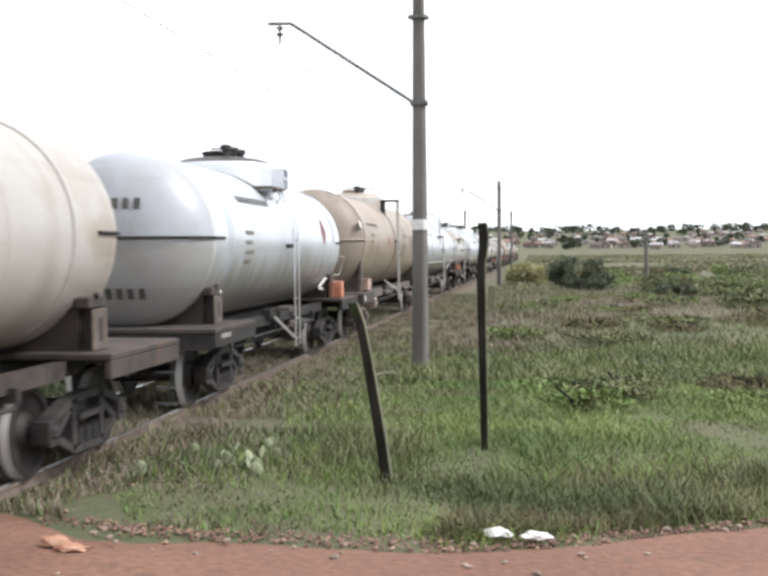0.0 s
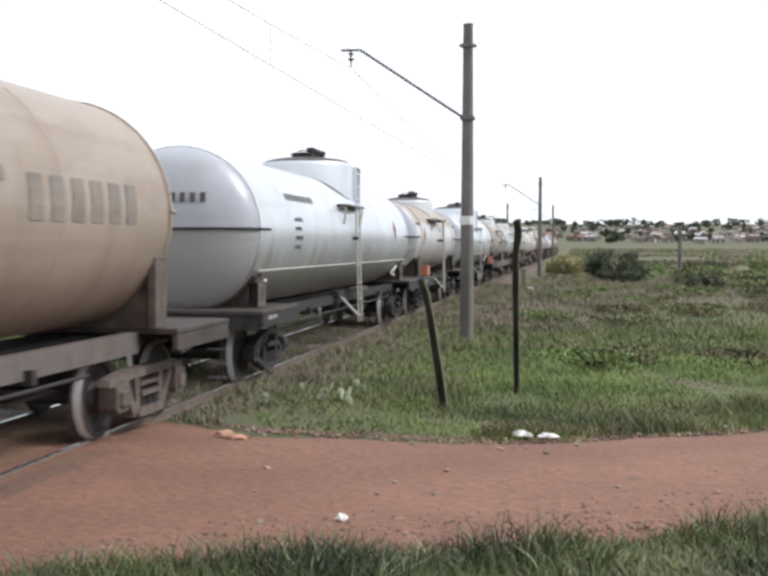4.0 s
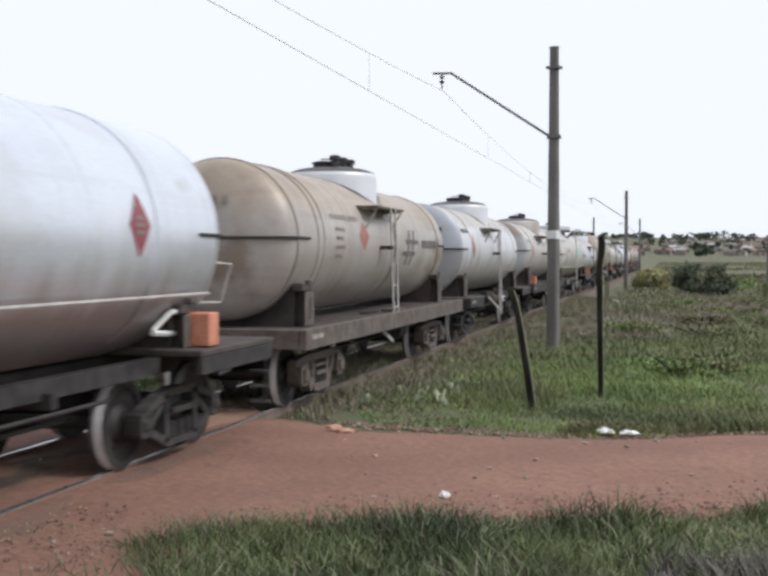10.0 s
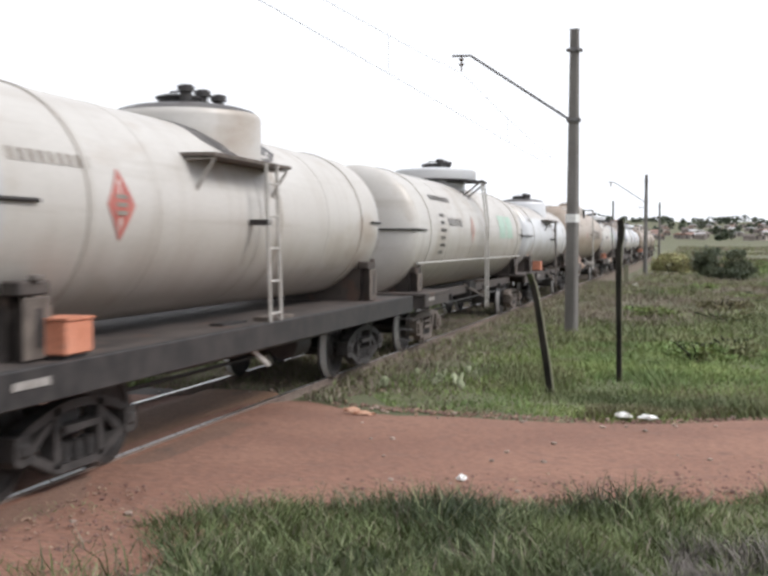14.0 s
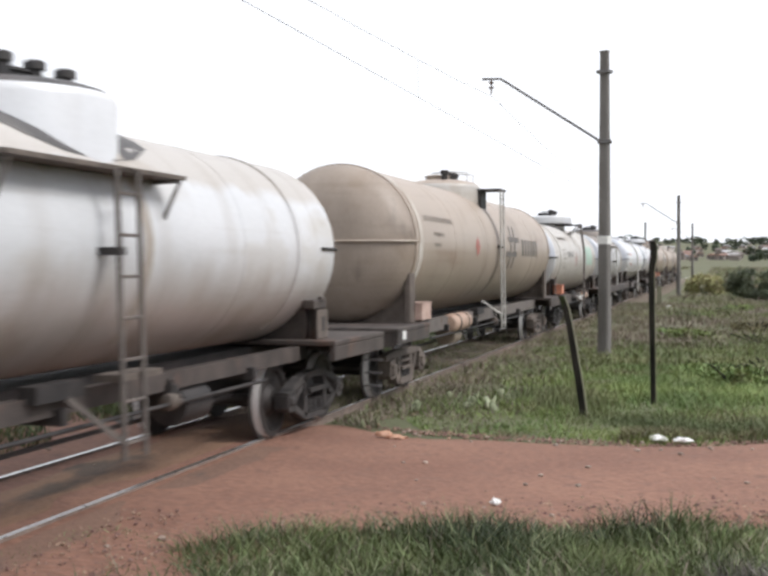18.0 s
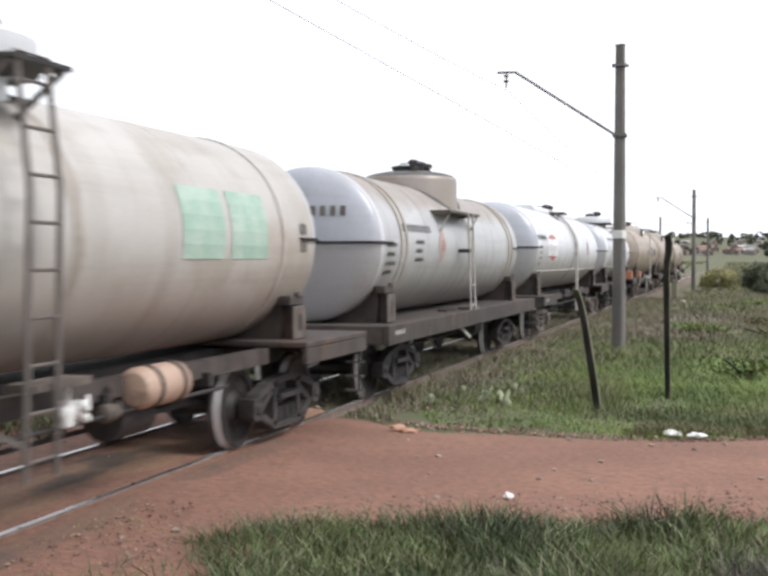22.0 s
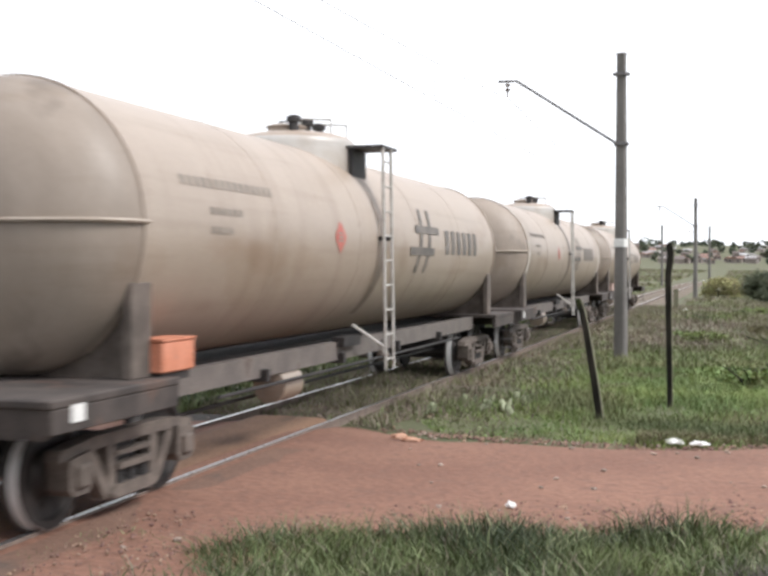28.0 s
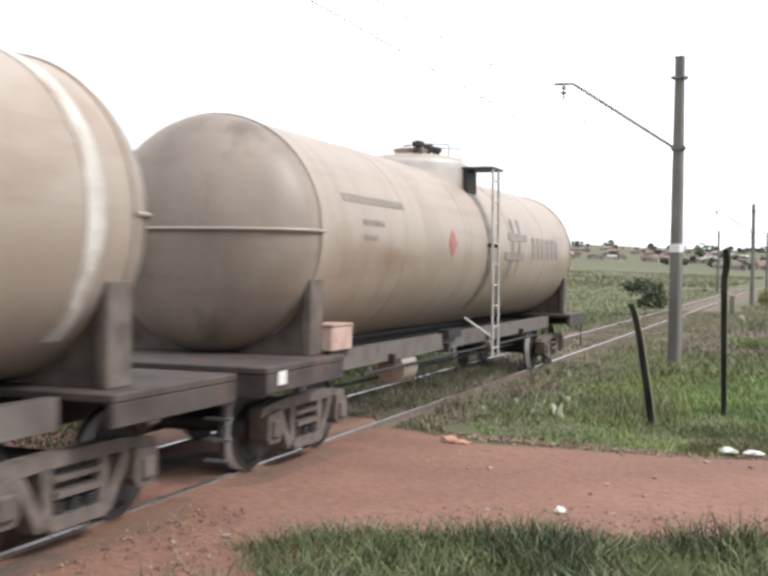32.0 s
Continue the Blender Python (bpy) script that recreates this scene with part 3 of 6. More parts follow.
def bm_wheelset():
    bm = bmesh.new()
    for s in (-1, 1):
        prof = [(0.735, 0.12), (0.735, 0.40), (0.725, 0.47), (0.73, 0.495), (0.748, 0.498), (0.765, WR + 0.006), (0.865, WR - 0.004), (0.868, 0.385), (0.83, 0.36), (0.80, 0.2), (0.85, 0.15), (0.87, 0.14), (0.87, 0.07)]
        lathe(bm, [(s * a, r) for a, r in prof], "x", 36)
        for k in range(6):
            a = k * math.pi / 3
            cy, cz = 0.27 * math.cos(a), 0.27 * math.sin(a)
            lathe(bm, [(s * 0.812, 0.035), (s * 0.822, 0.03)], "x", 8, (0, cy, cz))
    lathe(bm, [(-1.12, 0.07), (1.12, 0.07)], "x", 12)
    return bm


def bm_tread():
    bm = bmesh.new()
    for s in (-1, 1):
        for a, b, r, q in ((0.768, 0.860, WR + 0.0065, WR - 0.0015),):
            n = 36
            rings = [[bm.verts.new((s * k, rr * math.cos(2 * math.pi * i / n), rr * math.sin(2 * math.pi * i / n))) for i in range(n)] for k, rr in ((a, r), (b, q))]
            for i in range(n):
                j = (i + 1) % n
                bm.faces.new((rings[0][i], rings[0][j], rings[1][j], rings[1][i]))
    return bm


def bm_side_frame(style):
    """One bogie side frame at x = 0, thickness inward and outward, middle of the bogie at y = 0, rail top at z = 0."""
    bm = bmesh.new()
    a, b = -0.075, 0.075
    h = WB / 2
    if style == "cast":
        prism(bm, [(-h - 0.24, 0.60), (-h - 0.20, 0.68), (-0.62, 0.735), (0.62, 0.735), (h + 0.20, 0.68), (h + 0.24, 0.60), (h + 0.16, 0.575), (0.5, 0.625), (-0.5, 0.625), (-h - 0.16, 0.575)], "x", a, b)
        prism(bm, [(-0.34, 0.16), (0.34, 0.16), (0.42, 0.22), (0.30, 0.27), (-0.30, 0.27), (-0.42, 0.22)], "x", a - 0.01, b + 0.03)
        for s in (-1, 1):
            prism(bm, [(s * 0.30, 0.63), (s * 0.43, 0.63), (s * 0.40, 0.24), (s * 0.29, 0.24)], "x", a, b)
            prism(bm, [(s * 0.62, 0.62), (s * 0.76, 0.61), (s * 0.46, 0.17), (s * 0.34, 0.19)], "x", a, b)
            prism(bm, [(s * (h - 0.16), 0.64), (s * (h + 0.17), 0.60), (s * (h + 0.17), 0.36), (s * (h + 0.10), 0.30), (s * (h - 0.12), 0.30), (s * (h - 0.17), 0.37)], "x", a - 0.02, b + 0.05)
            box(bm, b, b + 0.10, s * h - 0.09, s * h + 0.09, 0.36, 0.55, 0.02)
        box(bm, a, b + 0.02, -0.29, 0.29, 0.52, 0.56)
        box(bm, a, b + 0.04, -0.30, 0.30, 0.40, 0.45)
    else:
        arch = []
        for i in range(13):
            t = i / 12
            y = -h - 0.12 + (2 * h + 0.24) * t
            arch.append((y, 0.52 + 0.25 * math.sin(math.pi * t) ** 0.8))
        prism(bm, arch + [(y, z - 0.085) for y, z in arch[::-1]], "x", a, b)
        prism(bm, [(-h - 0.05, 0.40), (-0.36, 0.15), (0.36, 0.15), (h + 0.05, 0.40), (h - 0.06, 0.44), (0.32, 0.225), (-0.32, 0.225), (-h + 0.06, 0.44)], "x", a, b)
        for s in (-1, 1):
            box(bm, a, b, s * 0.36 - 0.05, s * 0.36 + 0.05, 0.2, 0.72)
            prism(bm, [(s * (h - 0.11), 0.57), (s * (h + 0.11), 0.57), (s * (h + 0.12), 0.37), (s * (h + 0.06), 0.32), (s * (h - 0.06), 0.32), (s * (h - 0.12), 0.37)], "x", a - 0.02, b + 0.02)
            box(bm, b, b + 0.06, s * h - 0.065, s * h + 0.065, 0.39, 0.52, 0.03)
            prism(bm, [(s * 0.36, 0.6), (s * 0.46, 0.62), (s * 0.78, 0.42), (s * 0.70, 0.37)], "x", a + 0.02, b - 0.02)
        box(bm, a, b + 0.05, -0.32, 0.32, 0.50, 0.56)
    return bm


def bm_spring():
    return lathe(bmesh.new(), [(0.24 + i * 0.0135, 0.062 if i % 2 else 0.078) for i in range(13)], "z", 10, (0.02, 0, 0))


def bm_bolster():
    bm = bmesh.new()
    box(bm, -1.0, 1.0, -0.18, 0.18, 0.42, 0.66, 0.02)
    lathe(bm, [(0.66, 0.25), (0.8, 0.22)], "z", 16)
    for y in (-0.42, 0.42):
        beam(bm, (-0.75, y, 0.36), (0.75, y, 0.36), 0.11)
    return bm


WHEELSETS = []


def make_bogie(wagon, y, style):
    mat = M_BOGIE if style == "cast" else M_DBOGIE
    bogie = part("bogie", shared("bogie_bolster", bm_bolster, M_UNDER), None, wagon, at=pose(0, y, 0))
    me = shared("side_frame_" + style, lambda: bm_side_frame(style), mat)
    sp = shared("spring", bm_spring, M_UNDER)
    for s in (1, -1):
        part("side_frame", me, None, bogie, "dusty cast steel side frame" if style == "cast" else "grimy arched side frame", at=pose(s * 1.02, 0, 0, 0, 0, 0 if s > 0 else 180))
        for y in (-0.2, 0.0, 0.2):
            part("spring", sp, None, bogie, at=pose(s * 1.02, y, 0))
    if "wheelset" not in MESHES:
        bm = bm_wheelset()
        me = mesh_of(bm, "wheelset", M_WHEEL, True)
        MESHES["wheelset"] = me
        tr = mesh_of(bm_tread(), "tread", M_TREAD, True)
        j = bmesh.new()
        j.from_mesh(me)
        nf = len(j.faces)
        j.from_mesh(tr)
        j.faces.ensure_lookup_table()
        for f in j.faces[nf:]:
            f.material_index = 1
        j.to_mesh(me)
        j.free()
        me.materials.append(M_TREAD)
    for s in (-1, 1):
        w = part("wheelset", MESHES["wheelset"], None, bogie, "worn wheels with a bright tread", at=pose(0, s * WB / 2, WR))
        WHEELSETS.append((w, s * WB / 2))


def end_shape(q, bulge):
    """Share of the bulge at q of the radius: round heads for deep ends, a flat crown with a tight knuckle for the others."""
    if bulge >= 0.7:
        return math.sqrt(max(1 - q ** 2.35, 0))
    return 0.55 * (1 - q ** 2.2) + 0.45 * math.sqrt(max(1 - q ** 10, 0))


def tank_profile(y0, y1, R, bulge):
    """Ends bulge outward."""
    qs = (0.015, 0.3, 0.55, 0.72, 0.83, 0.9, 0.95, 0.98, 0.995, 1.0)
    prof = [(y0 - bulge * end_shape(q, bulge), R * q) for q in qs]
    prof += [(y, R) for y in np.linspace(y0 + 0.05, y1 - 0.05, 6)]
    return prof + [(y1 + bulge * end_shape(q, bulge), R * q) for q in qs[::-1]]


def ring_band(bm, y, w, R, zc, lift=0.02, a0=-55, a1=235):
    """A strap round the tank."""
    n = 40
    rows = []
    for i in range(n + 1):
        a = radians(a0 + (a1 - a0) * i / n)
        c, s = math.cos(a), math.sin(a)
        rows.append([bm.verts.new(((R + k) * c, y + d, zc + (R + k) * s)) for k, d in ((0, -w / 2), (lift, -w / 2), (lift, w / 2), (0, w / 2))])
    for p, q in zip(rows, rows[1:]):
        for i in range(3):
            bm.faces.new((p[i], p[i + 1], q[i + 1], q[i]))
    return bm


def make_ladder(parent, name, p_top, p_bot, width, rung, mat, label, knee=None):
    """Two rails joined over the top as one bent bar, and a rung part for each step; a knee bends both rails."""
    t, b = Vector(p_top), Vector(p_bot)
    off = Vector((0, width / 2, 0))
    kn = [Vector(knee)] if knee else []
    ladder = part(name, tube(bmesh.new(), [b - off] + [q - off for q in kn] + [t - off, t + off] + [q + off for q in kn] + [b + off], 0.024, 6), mat, parent, label)
    k = int((t - b).length / rung)
    me = shared("rung_%d" % round(width * 1000) + mat.name, lambda: beam(bmesh.new(), -off, off, 0.03, 0.03, 6), mat)
    for i in range(1, k + 1):
        q = b + (t - b) * ((i - 0.6) / k)
        if kn:
            q.x, q.y = (float(np.interp(q.z, [b.z, kn[0].z, t.z], [b[c], kn[0][c], t[c]])) for c in (0, 1))
        part("rung", me, None, ladder, at=Matrix.Translation(q))
    return ladder


def make_dome(parent, spec, R, zc, yd):
    mat = spec["dome_mat"]
    r, top = spec.get("dome_r", 1.0), spec.get("dome_top", 3.95)
    kind = spec.get("dome", "round")
    base = zc + math.sqrt(max(R * R - min(r, R) ** 2, 0.05)) - 0.3
    if kind == "hood":
        bm = bmesh.new()
        prof = [(-0.3, zc + R - 0.25), (-0.52, zc + R - 0.25), (-0.52, top - 0.12), (-0.40, top), (0.40, top), (0.52, top - 0.12), (0.52, zc + R - 0.25)]
        prism(bm, prof[1:], "y", -4.3, 4.3)
        part("walkway_hood", bm, mat, parent, at=pose(0, yd, 0))
        valve_z = top
    else:
        bm = bmesh.new()
        if kind == "cone":
            lathe(bm, [(base, r * 0.80), (top - 0.36, r * 0.76), (top - 0.345, r * 1.04), (top - 0.33, r * 1.05), (top - 0.10, r * 1.05), (top - 0.07, r * 1.02), (top - 0.03, r * 0.7), (top, r * 0.35)], "z", 40)
        else:
            lathe(bm, [(base, r), (top - 0.22, r), (top - 0.17, r * 0.99), (top - 0.14, r * 0.965)], "z", 40)
        dome = part("dome", bm, mat, parent, at=pose(0, yd, 0), smooth=True)
        if kind != "cone":
            cap = lathe(bmesh.new(), [(top - 0.145, r * 0.966), (top - 0.10, r * 0.90), (top - 0.055, r * 0.74), (top - 0.02, r * 0.52), (top, r * 0.3)], "z", 40)
            part("dome_cap", cap, spec.get("cap_mat", M_DOMEDARK), dome, "domed cap blackened with spilt oil", smooth=True)
        if kind == "cone":
            bm = bmesh.new()
            lathe(bm, [(top - 0.355, r * 0.9), (top - 0.35, r * 1.05 + 0.02), (top - 0.325, r * 1.05 + 0.02), (top - 0.32, r * 1.04)], "z", 40)
            part("rim", bm, M_UNDER, dome)
        valve_z = top
    k = 3
    bm = bmesh.new()
    lathe(bm, [(valve_z - 0.03, 0.27), (valve_z + 0.05, 0.27), (valve_z + 0.055, 0.30), (valve_z + 0.075, 0.30), (valve_z + 0.10, 0.22)], "z", 20)
    lid = part("manhole_lid", bm, spec.get("lid_mat", M_BLACK), parent, "manhole lid on the dome", at=pose(-0.05, yd - 0.1, 0))
    part("lid_handle", tube(bmesh.new(), [(-0.12, 0, valve_z + 0.08), (-0.12, 0, valve_z + 0.15), (0.12, 0, valve_z + 0.15), (0.12, 0, valve_z + 0.08)], 0.014), M_BLACK, lid)
    for i in range(k):
        bm = bmesh.new()
        lathe(bm, [(valve_z - 0.05, 0.075), (valve_z + 0.09, 0.07), (valve_z + 0.10, 0.105), (valve_z + 0.17, 0.105), (valve_z + 0.19, 0.06)], "z", 12)
        part("valve", bm, M_BLACK, parent, at=pose(0.2, yd - 0.55 + 1.0 * i / max(k - 1, 1) + 0.12, 0))


def make_wagon(f, r, spec):
    """f: place of the foremost axle at the start; r: from there to the first axle of the rear bogie."""
    y_mid = f + (r + WB * K) / 2
    half = (r / K + WB) / 2
    R, zc, mat = spec["R"], spec["zc"], spec["mat"]
    wagon = tagged(new("tank_wagon"), spec["label"], "tank wagon", "wagons of the train")
    wagon.location, wagon.scale = (XC, y_mid, 0), (K, K, K)
    deck_z = 1.18
    frame_mat = spec.get("frame", M_UNDER)
    style = spec.get("bogie", "arch")
    e = half + 0.93
    # bogies
    for s in (-1, 1):
        make_bogie(wagon, s * (half - WB / 2), style)
    # centre sill and end decks
    part("centre_sill", box(bmesh.new(), -0.32, 0.32, -e, e, deck_z - 0.42, deck_z - 0.10, 0.015), M_UNDER, wagon)
    if spec.get("sill"):
        for s in (-1, 1):
            bm = bmesh.new()
            x = s * 1.42
            box(bm, x - 0.05, x + 0.05, -e, e, deck_z - 0.29, deck_z, 0.01)
            part("side_sill", bm, frame_mat, wagon, "long rust-brown side sill")
        for s in (-1, 1):
            bm = bmesh.new()
            box(bm, -1.36, 1.36, s * e - (0.10 if s > 0 else 0), s * e + (0.10 if s < 0 else 0), deck_z - 0.28, deck_z - 0.004, 0.01)
            part("end_sill", bm, frame_mat, wagon)
        bm = bmesh.new()
        box(bm, -1.36, 1.36, -e + 0.11, e - 0.11, deck_z - 0.06, deck_z - 0.012)
        part("deck", bm, M_BROWN, wagon)
    else:
        dl = spec.get("deck_len", 2.2)
        for s in (-1, 1):
            bm = bmesh.new()
            y0, y1 = sorted((s * e, s * (e - dl)))
            box(bm, -1.5, 1.5, y0, y1, deck_z - 0.07, deck_z, 0.012)
            deck = part("end_deck", bm, M_BROWN, wagon, "rust-stained end platform")
            bm = bmesh.new()
            for x in (-1.46, 1.46):
                box(bm, x - 0.035, x + 0.035, y0 + 0.01, y1 - 0.01, deck_z - 0.26, deck_z - 0.072, 0.008)
            yb = s * (e - 0.06)
            box(bm, -1.42, 1.42, yb - 0.04, yb + 0.04, deck_z - 0.30, deck_z - 0.074)
            part("deck_edge", bm, M_BROWN if spec.get("tall_saddle") else frame_mat, deck)
        for x in (-0.95, 0.95):
            part("frame_rail", beam(bmesh.new(), (x, -e + dl, deck_z - 0.17), (x, e - dl, deck_z - 0.17), 0.13, spec.get("girder", 0.18)), frame_mat, wagon)
        for y in np.linspace(-half * 0.5, half * 0.5, 4):
            part("cross_bearer", shared("cross_bearer", lambda: box(bmesh.new(), -1.1, 1.1, -0.05, 0.05, -0.34, -0.2), M_UNDER), None, wagon, at=pose(0, y, deck_z))
    # white marking on the deck edge
    bm = bmesh.new()
    dy = -e + 0.25
    xa = 1.475 if spec.get("sill") else 1.499
    tan = spec["mat"] is M_TAN
    box(bm, xa, xa + 0.005, dy, dy + (0.18 if tan else 0.5), deck_z - (0.19 if tan else 0.15), deck_z - (0.055 if tan else 0.085))
    part("number_plate", bm, M_STRIPE if tan else M_CHALK, wagon, "small painted marking on the deck edge, worn")
    # couplers and buffer beam
    for s in (-1, 1):
        bm = bmesh.new()
        yb = s * e
        y0, y1 = sorted((yb - s * 0.3, yb + s * 0.42))
        box(bm, -0.09, 0.09, y0, y1, deck_z - 0.40, deck_z - 0.22, 0.02)
        y0, y1 = sorted((yb + s * 0.28, yb + s * 0.47))
        box(bm, -0.16, 0.14, y0, y1, deck_z - 0.46, deck_z - 0.16, 0.04)
        tube(bm, [(0.45, yb, deck_z - 0.3), (0.42, yb + s * 0.2, deck_z - 0.55), (0.35, yb + s * 0.42, deck_z - 0.6)], 0.03)
        part("coupler", bm, M_UNDER, wagon)
    # corner steps at the rear, worn bright on the treads
    ye = e - 0.05
    step = part("end_step", beam(bmesh.new(), (1.40, ye, deck_z - 0.2), (1.40, ye, deck_z - 0.82), 0.022), M_UNDER, wagon)
    for k in range(3):
        part("tread", shared("step_tread", lambda: box(bmesh.new(), -0.13, 0.13, -0.03, 0.03, -0.012, 0.012), M_IRON), None, step, at=pose(1.34, ye, deck_z - 0.42 - k * 0.19))
    # tank
    c0, c1 = spec.get("inset", (0.15, 0.2))
    dome_end = spec.get("bulge", 0.4)
    y0, y1 = -half + c0, half - c1
    prof = tank_profile(y0, y1, R, dome_end)
    # tan and grey-white ends carry painted shade besides their grime
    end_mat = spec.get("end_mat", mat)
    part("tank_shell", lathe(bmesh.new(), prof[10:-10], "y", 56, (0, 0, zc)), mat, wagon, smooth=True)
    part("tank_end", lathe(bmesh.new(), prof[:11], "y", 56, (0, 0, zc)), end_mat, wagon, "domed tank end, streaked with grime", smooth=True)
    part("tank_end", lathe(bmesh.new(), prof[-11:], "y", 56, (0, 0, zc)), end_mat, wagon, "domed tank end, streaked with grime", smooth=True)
    for yb in spec.get("bands", ()):
        yy = y0 + yb if yb >= 0 else y1 + yb
        part("band", ring_band(bmesh.new(), yy, spec.get("band_w", 0.08), R, zc), spec.get("band_mat", mat), wagon)
    if mat is M_SILVER:
        for yb in (0.9, -0.68):
            yy = y0 + yb if yb >= 0 else y1 + yb
            rim = lambda a, k: ((R + k) * math.cos(radians(a)), zc + (R + k) * math.sin(radians(a)))
            (xa, za), (xb, zb) = rim(-36, 0.05), rim(-44, 0.06)
            bm = tube(bmesh.new(), [(xb, yy - 0.30, zb - 0.04), (xa, yy - 0.10, za), (xa, yy + 0.10, za)], 0.032, 6)
            tube(bm, [(xb + 0.02, yy - 0.34, zb - 0.06), (xb + 0.02, yy + 0.16, zb - 0.10)], 0.034, 6)
            part("strap_clamp", bm, M_STRIPE, wagon, "bright white clamp at the foot of the strap")
        (xa, za), (xb, zb) = rim(-12, 0.0), rim(-34, 0.0)
        part("grab_handle", tube(bmesh.new(), [(xa - 0.05, y1, za), (xa + 0.10, y1 + 0.22, za - 0.02), (xb + 0.16, y1 + 0.22, zb), (xb - 0.03, y1, zb)], 0.02, 6), M_PALE, wagon, "bent grab handle on the tank end")
    # white ring painted in for the sun's highlight on the end's knuckle
    if end_mat is M_END:
        part("end_rim", ring_band(bmesh.new(), y0 + 0.07, 0.15, R, zc, 0.005, -60, 240), M_CLEAN, wagon, "clean white edge of the tank end")
    # weld seams between the plates of the shell
    for k in range(1, 4 if half < 6 else 5):
        part("weld_seam", ring_band(bmesh.new(), y0 + (y1 - y0) * k / (4 if half < 6 else 5), 0.03, R, zc, 0.004, -88, 268), mat, wagon)
    # horizontal seam round the ends
    zs = zc + 0.03
    for s, ye in ((-1, y0), (1, y1)):
        bm = bmesh.new()
        pts = []
        for i in range(25):
            a = math.pi * i / 24
            pts.append(((R + 0.02) * math.cos(a), ye + s * (dome_end * end_shape(abs(math.cos(a)), dome_end) + 0.02), zs))
        pts = [(R + 0.02, ye - s * spec.get("seam_len", 0.5), zs)] + pts
        tube(bm, pts, 0.022, 6)
        part("end_rail", bm, spec.get("seam_mat", M_UNDER), wagon, "thin rail round the tank end")
    # saddles
    for s, ys in ((-1, y0 + spec.get("saddle", 0.45)), (1, y1 - spec.get("saddle", 0.45))):
        bm = bmesh.new()
        if spec.get("tall_saddle"):
            pts = [(-1.24, deck_z), (1.24, deck_z), (1.27, zc - 0.55), (1.14, zc - 0.55)]
            pts += [((R - 0.03) * math.cos(a), zc + (R - 0.03) * math.sin(a)) for a in [radians(q) for q in range(-28, -153, -12)]]
            pts += [(-1.14, zc - 0.55), (-1.27, zc - 0.55)]
            prism(bm, pts, "y", ys - 0.045, ys + 0.045)
            for x in (-1.22, 1.22):
                box(bm, x - 0.05, x + 0.05, ys - 0.17, ys + 0.17, deck_z, zc - 0.5, 0.01)
            part("saddle", bm, M_BOGIE, wagon, "dusty plate saddle with broad flanges")
        else:
            hi = zc - R * 0.62
            pts = [(-1.0, deck_z - 0.02), (1.0, deck_z - 0.02), (1.02, hi)]
            pts += [((R - 0.02) * math.cos(a), zc + (R - 0.02) * math.sin(a)) for a in [radians(q) for q in range(-40, -141, -10)]]
            pts += [(-1.02, hi)]
            prism(bm, pts, "y", ys - 0.16, ys + 0.16)
            for x in (-1.08, 1.08):
                box(bm, x - 0.09, x + 0.09, ys - 0.22, ys + 0.22, hi - 0.02, hi + 0.10, 0.015)
                box(bm, x - 0.05, x + 0.05, ys - 0.05, ys + 0.05, deck_z - 0.02, hi)
            saddle = part("saddle", bm, M_BROWN, wagon, "rusty saddle block under the tank")
            part("saddle_plate", box(bmesh.new(), 1.175, 1.20, ys - 0.20, ys + 0.20, deck_z + 0.005, hi - 0.03, 0.008), M_BOGIE, saddle, "bolted saddle plate")
            part("clamp", box(bmesh.new(), 1.15, 1.22, ys - 0.07, ys + 0.05, hi + 0.102, hi + 0.15, 0.01), M_GIRDER, saddle, "dusty strap clamp")
            part("slot", box(bmesh.new(), 1.201, 1.204, ys - 0.03, ys + 0.06, deck_z + 0.10, hi - 0.12), M_UNDER, saddle)
    # dome, platform and ladder
    yd = spec.get("dome_y", -0.5)
    make_dome(wagon, spec, R, zc, yd)
    lm = spec.get("ladder_mat", M_PALE)
    if spec.get("near_platform"):
        yp, zp = yd + 0.18, zc + R - 0.02
        part("platform", box(bmesh.new(), 0.62, 1.44, yp - 0.36, yp + 0.36, zp, zp + 0.04), M_BLACK, wagon, "dark steel platform beside the dome")
        part("dome_case", box(bmesh.new(), 0.72, 0.98, yp - 0.3, yp + 0.3, zc + R - 0.42, zp - 0.005, 0.01), M_BLACK, wagon)
        for yy in (yp - 0.34, yp + 0.34):
            part("guard_rail", tube(bmesh.new(), [(0.66, yy, zp + 0.04), (0.66, yy, zp + 0.42), (0.2, yy, zp + 0.45), (0.2, yy, zp + 0.2)], 0.016), M_PALE, wagon)
        make_ladder(wagon, "ladder", (1.42, yp - 0.08, zp + 0.02), (1.46, yp - 0.08, 0.70), 0.38, 0.32, lm, "steel ladder down the tank side")
        part("ladder_stay", tube(bmesh.new(), [(1.02, yp - 0.46, 1.34), (1.42, yp - 0.28, 1.04), (1.44, yp - 0.27, 0.92)], 0.026), lm, wagon)
        for d in (-0.24, 0.12):
            part("ladder_bracket", box(bmesh.new(), R - 0.03, 1.44, yp + d, yp + d + 0.06, zc + 0.02, zc + 0.08), M_UNDER, wagon)
    elif spec.get("dome") == "hood":
        tube_y = -0.35
        bm = bmesh.new()
        pts = [((R + 0.10) * math.cos(radians(a)), 0, zc + (R + 0.10) * math.sin(radians(a))) for a in range(70, -5, -10)] + [(R + 0.10, 0, 0.5)]
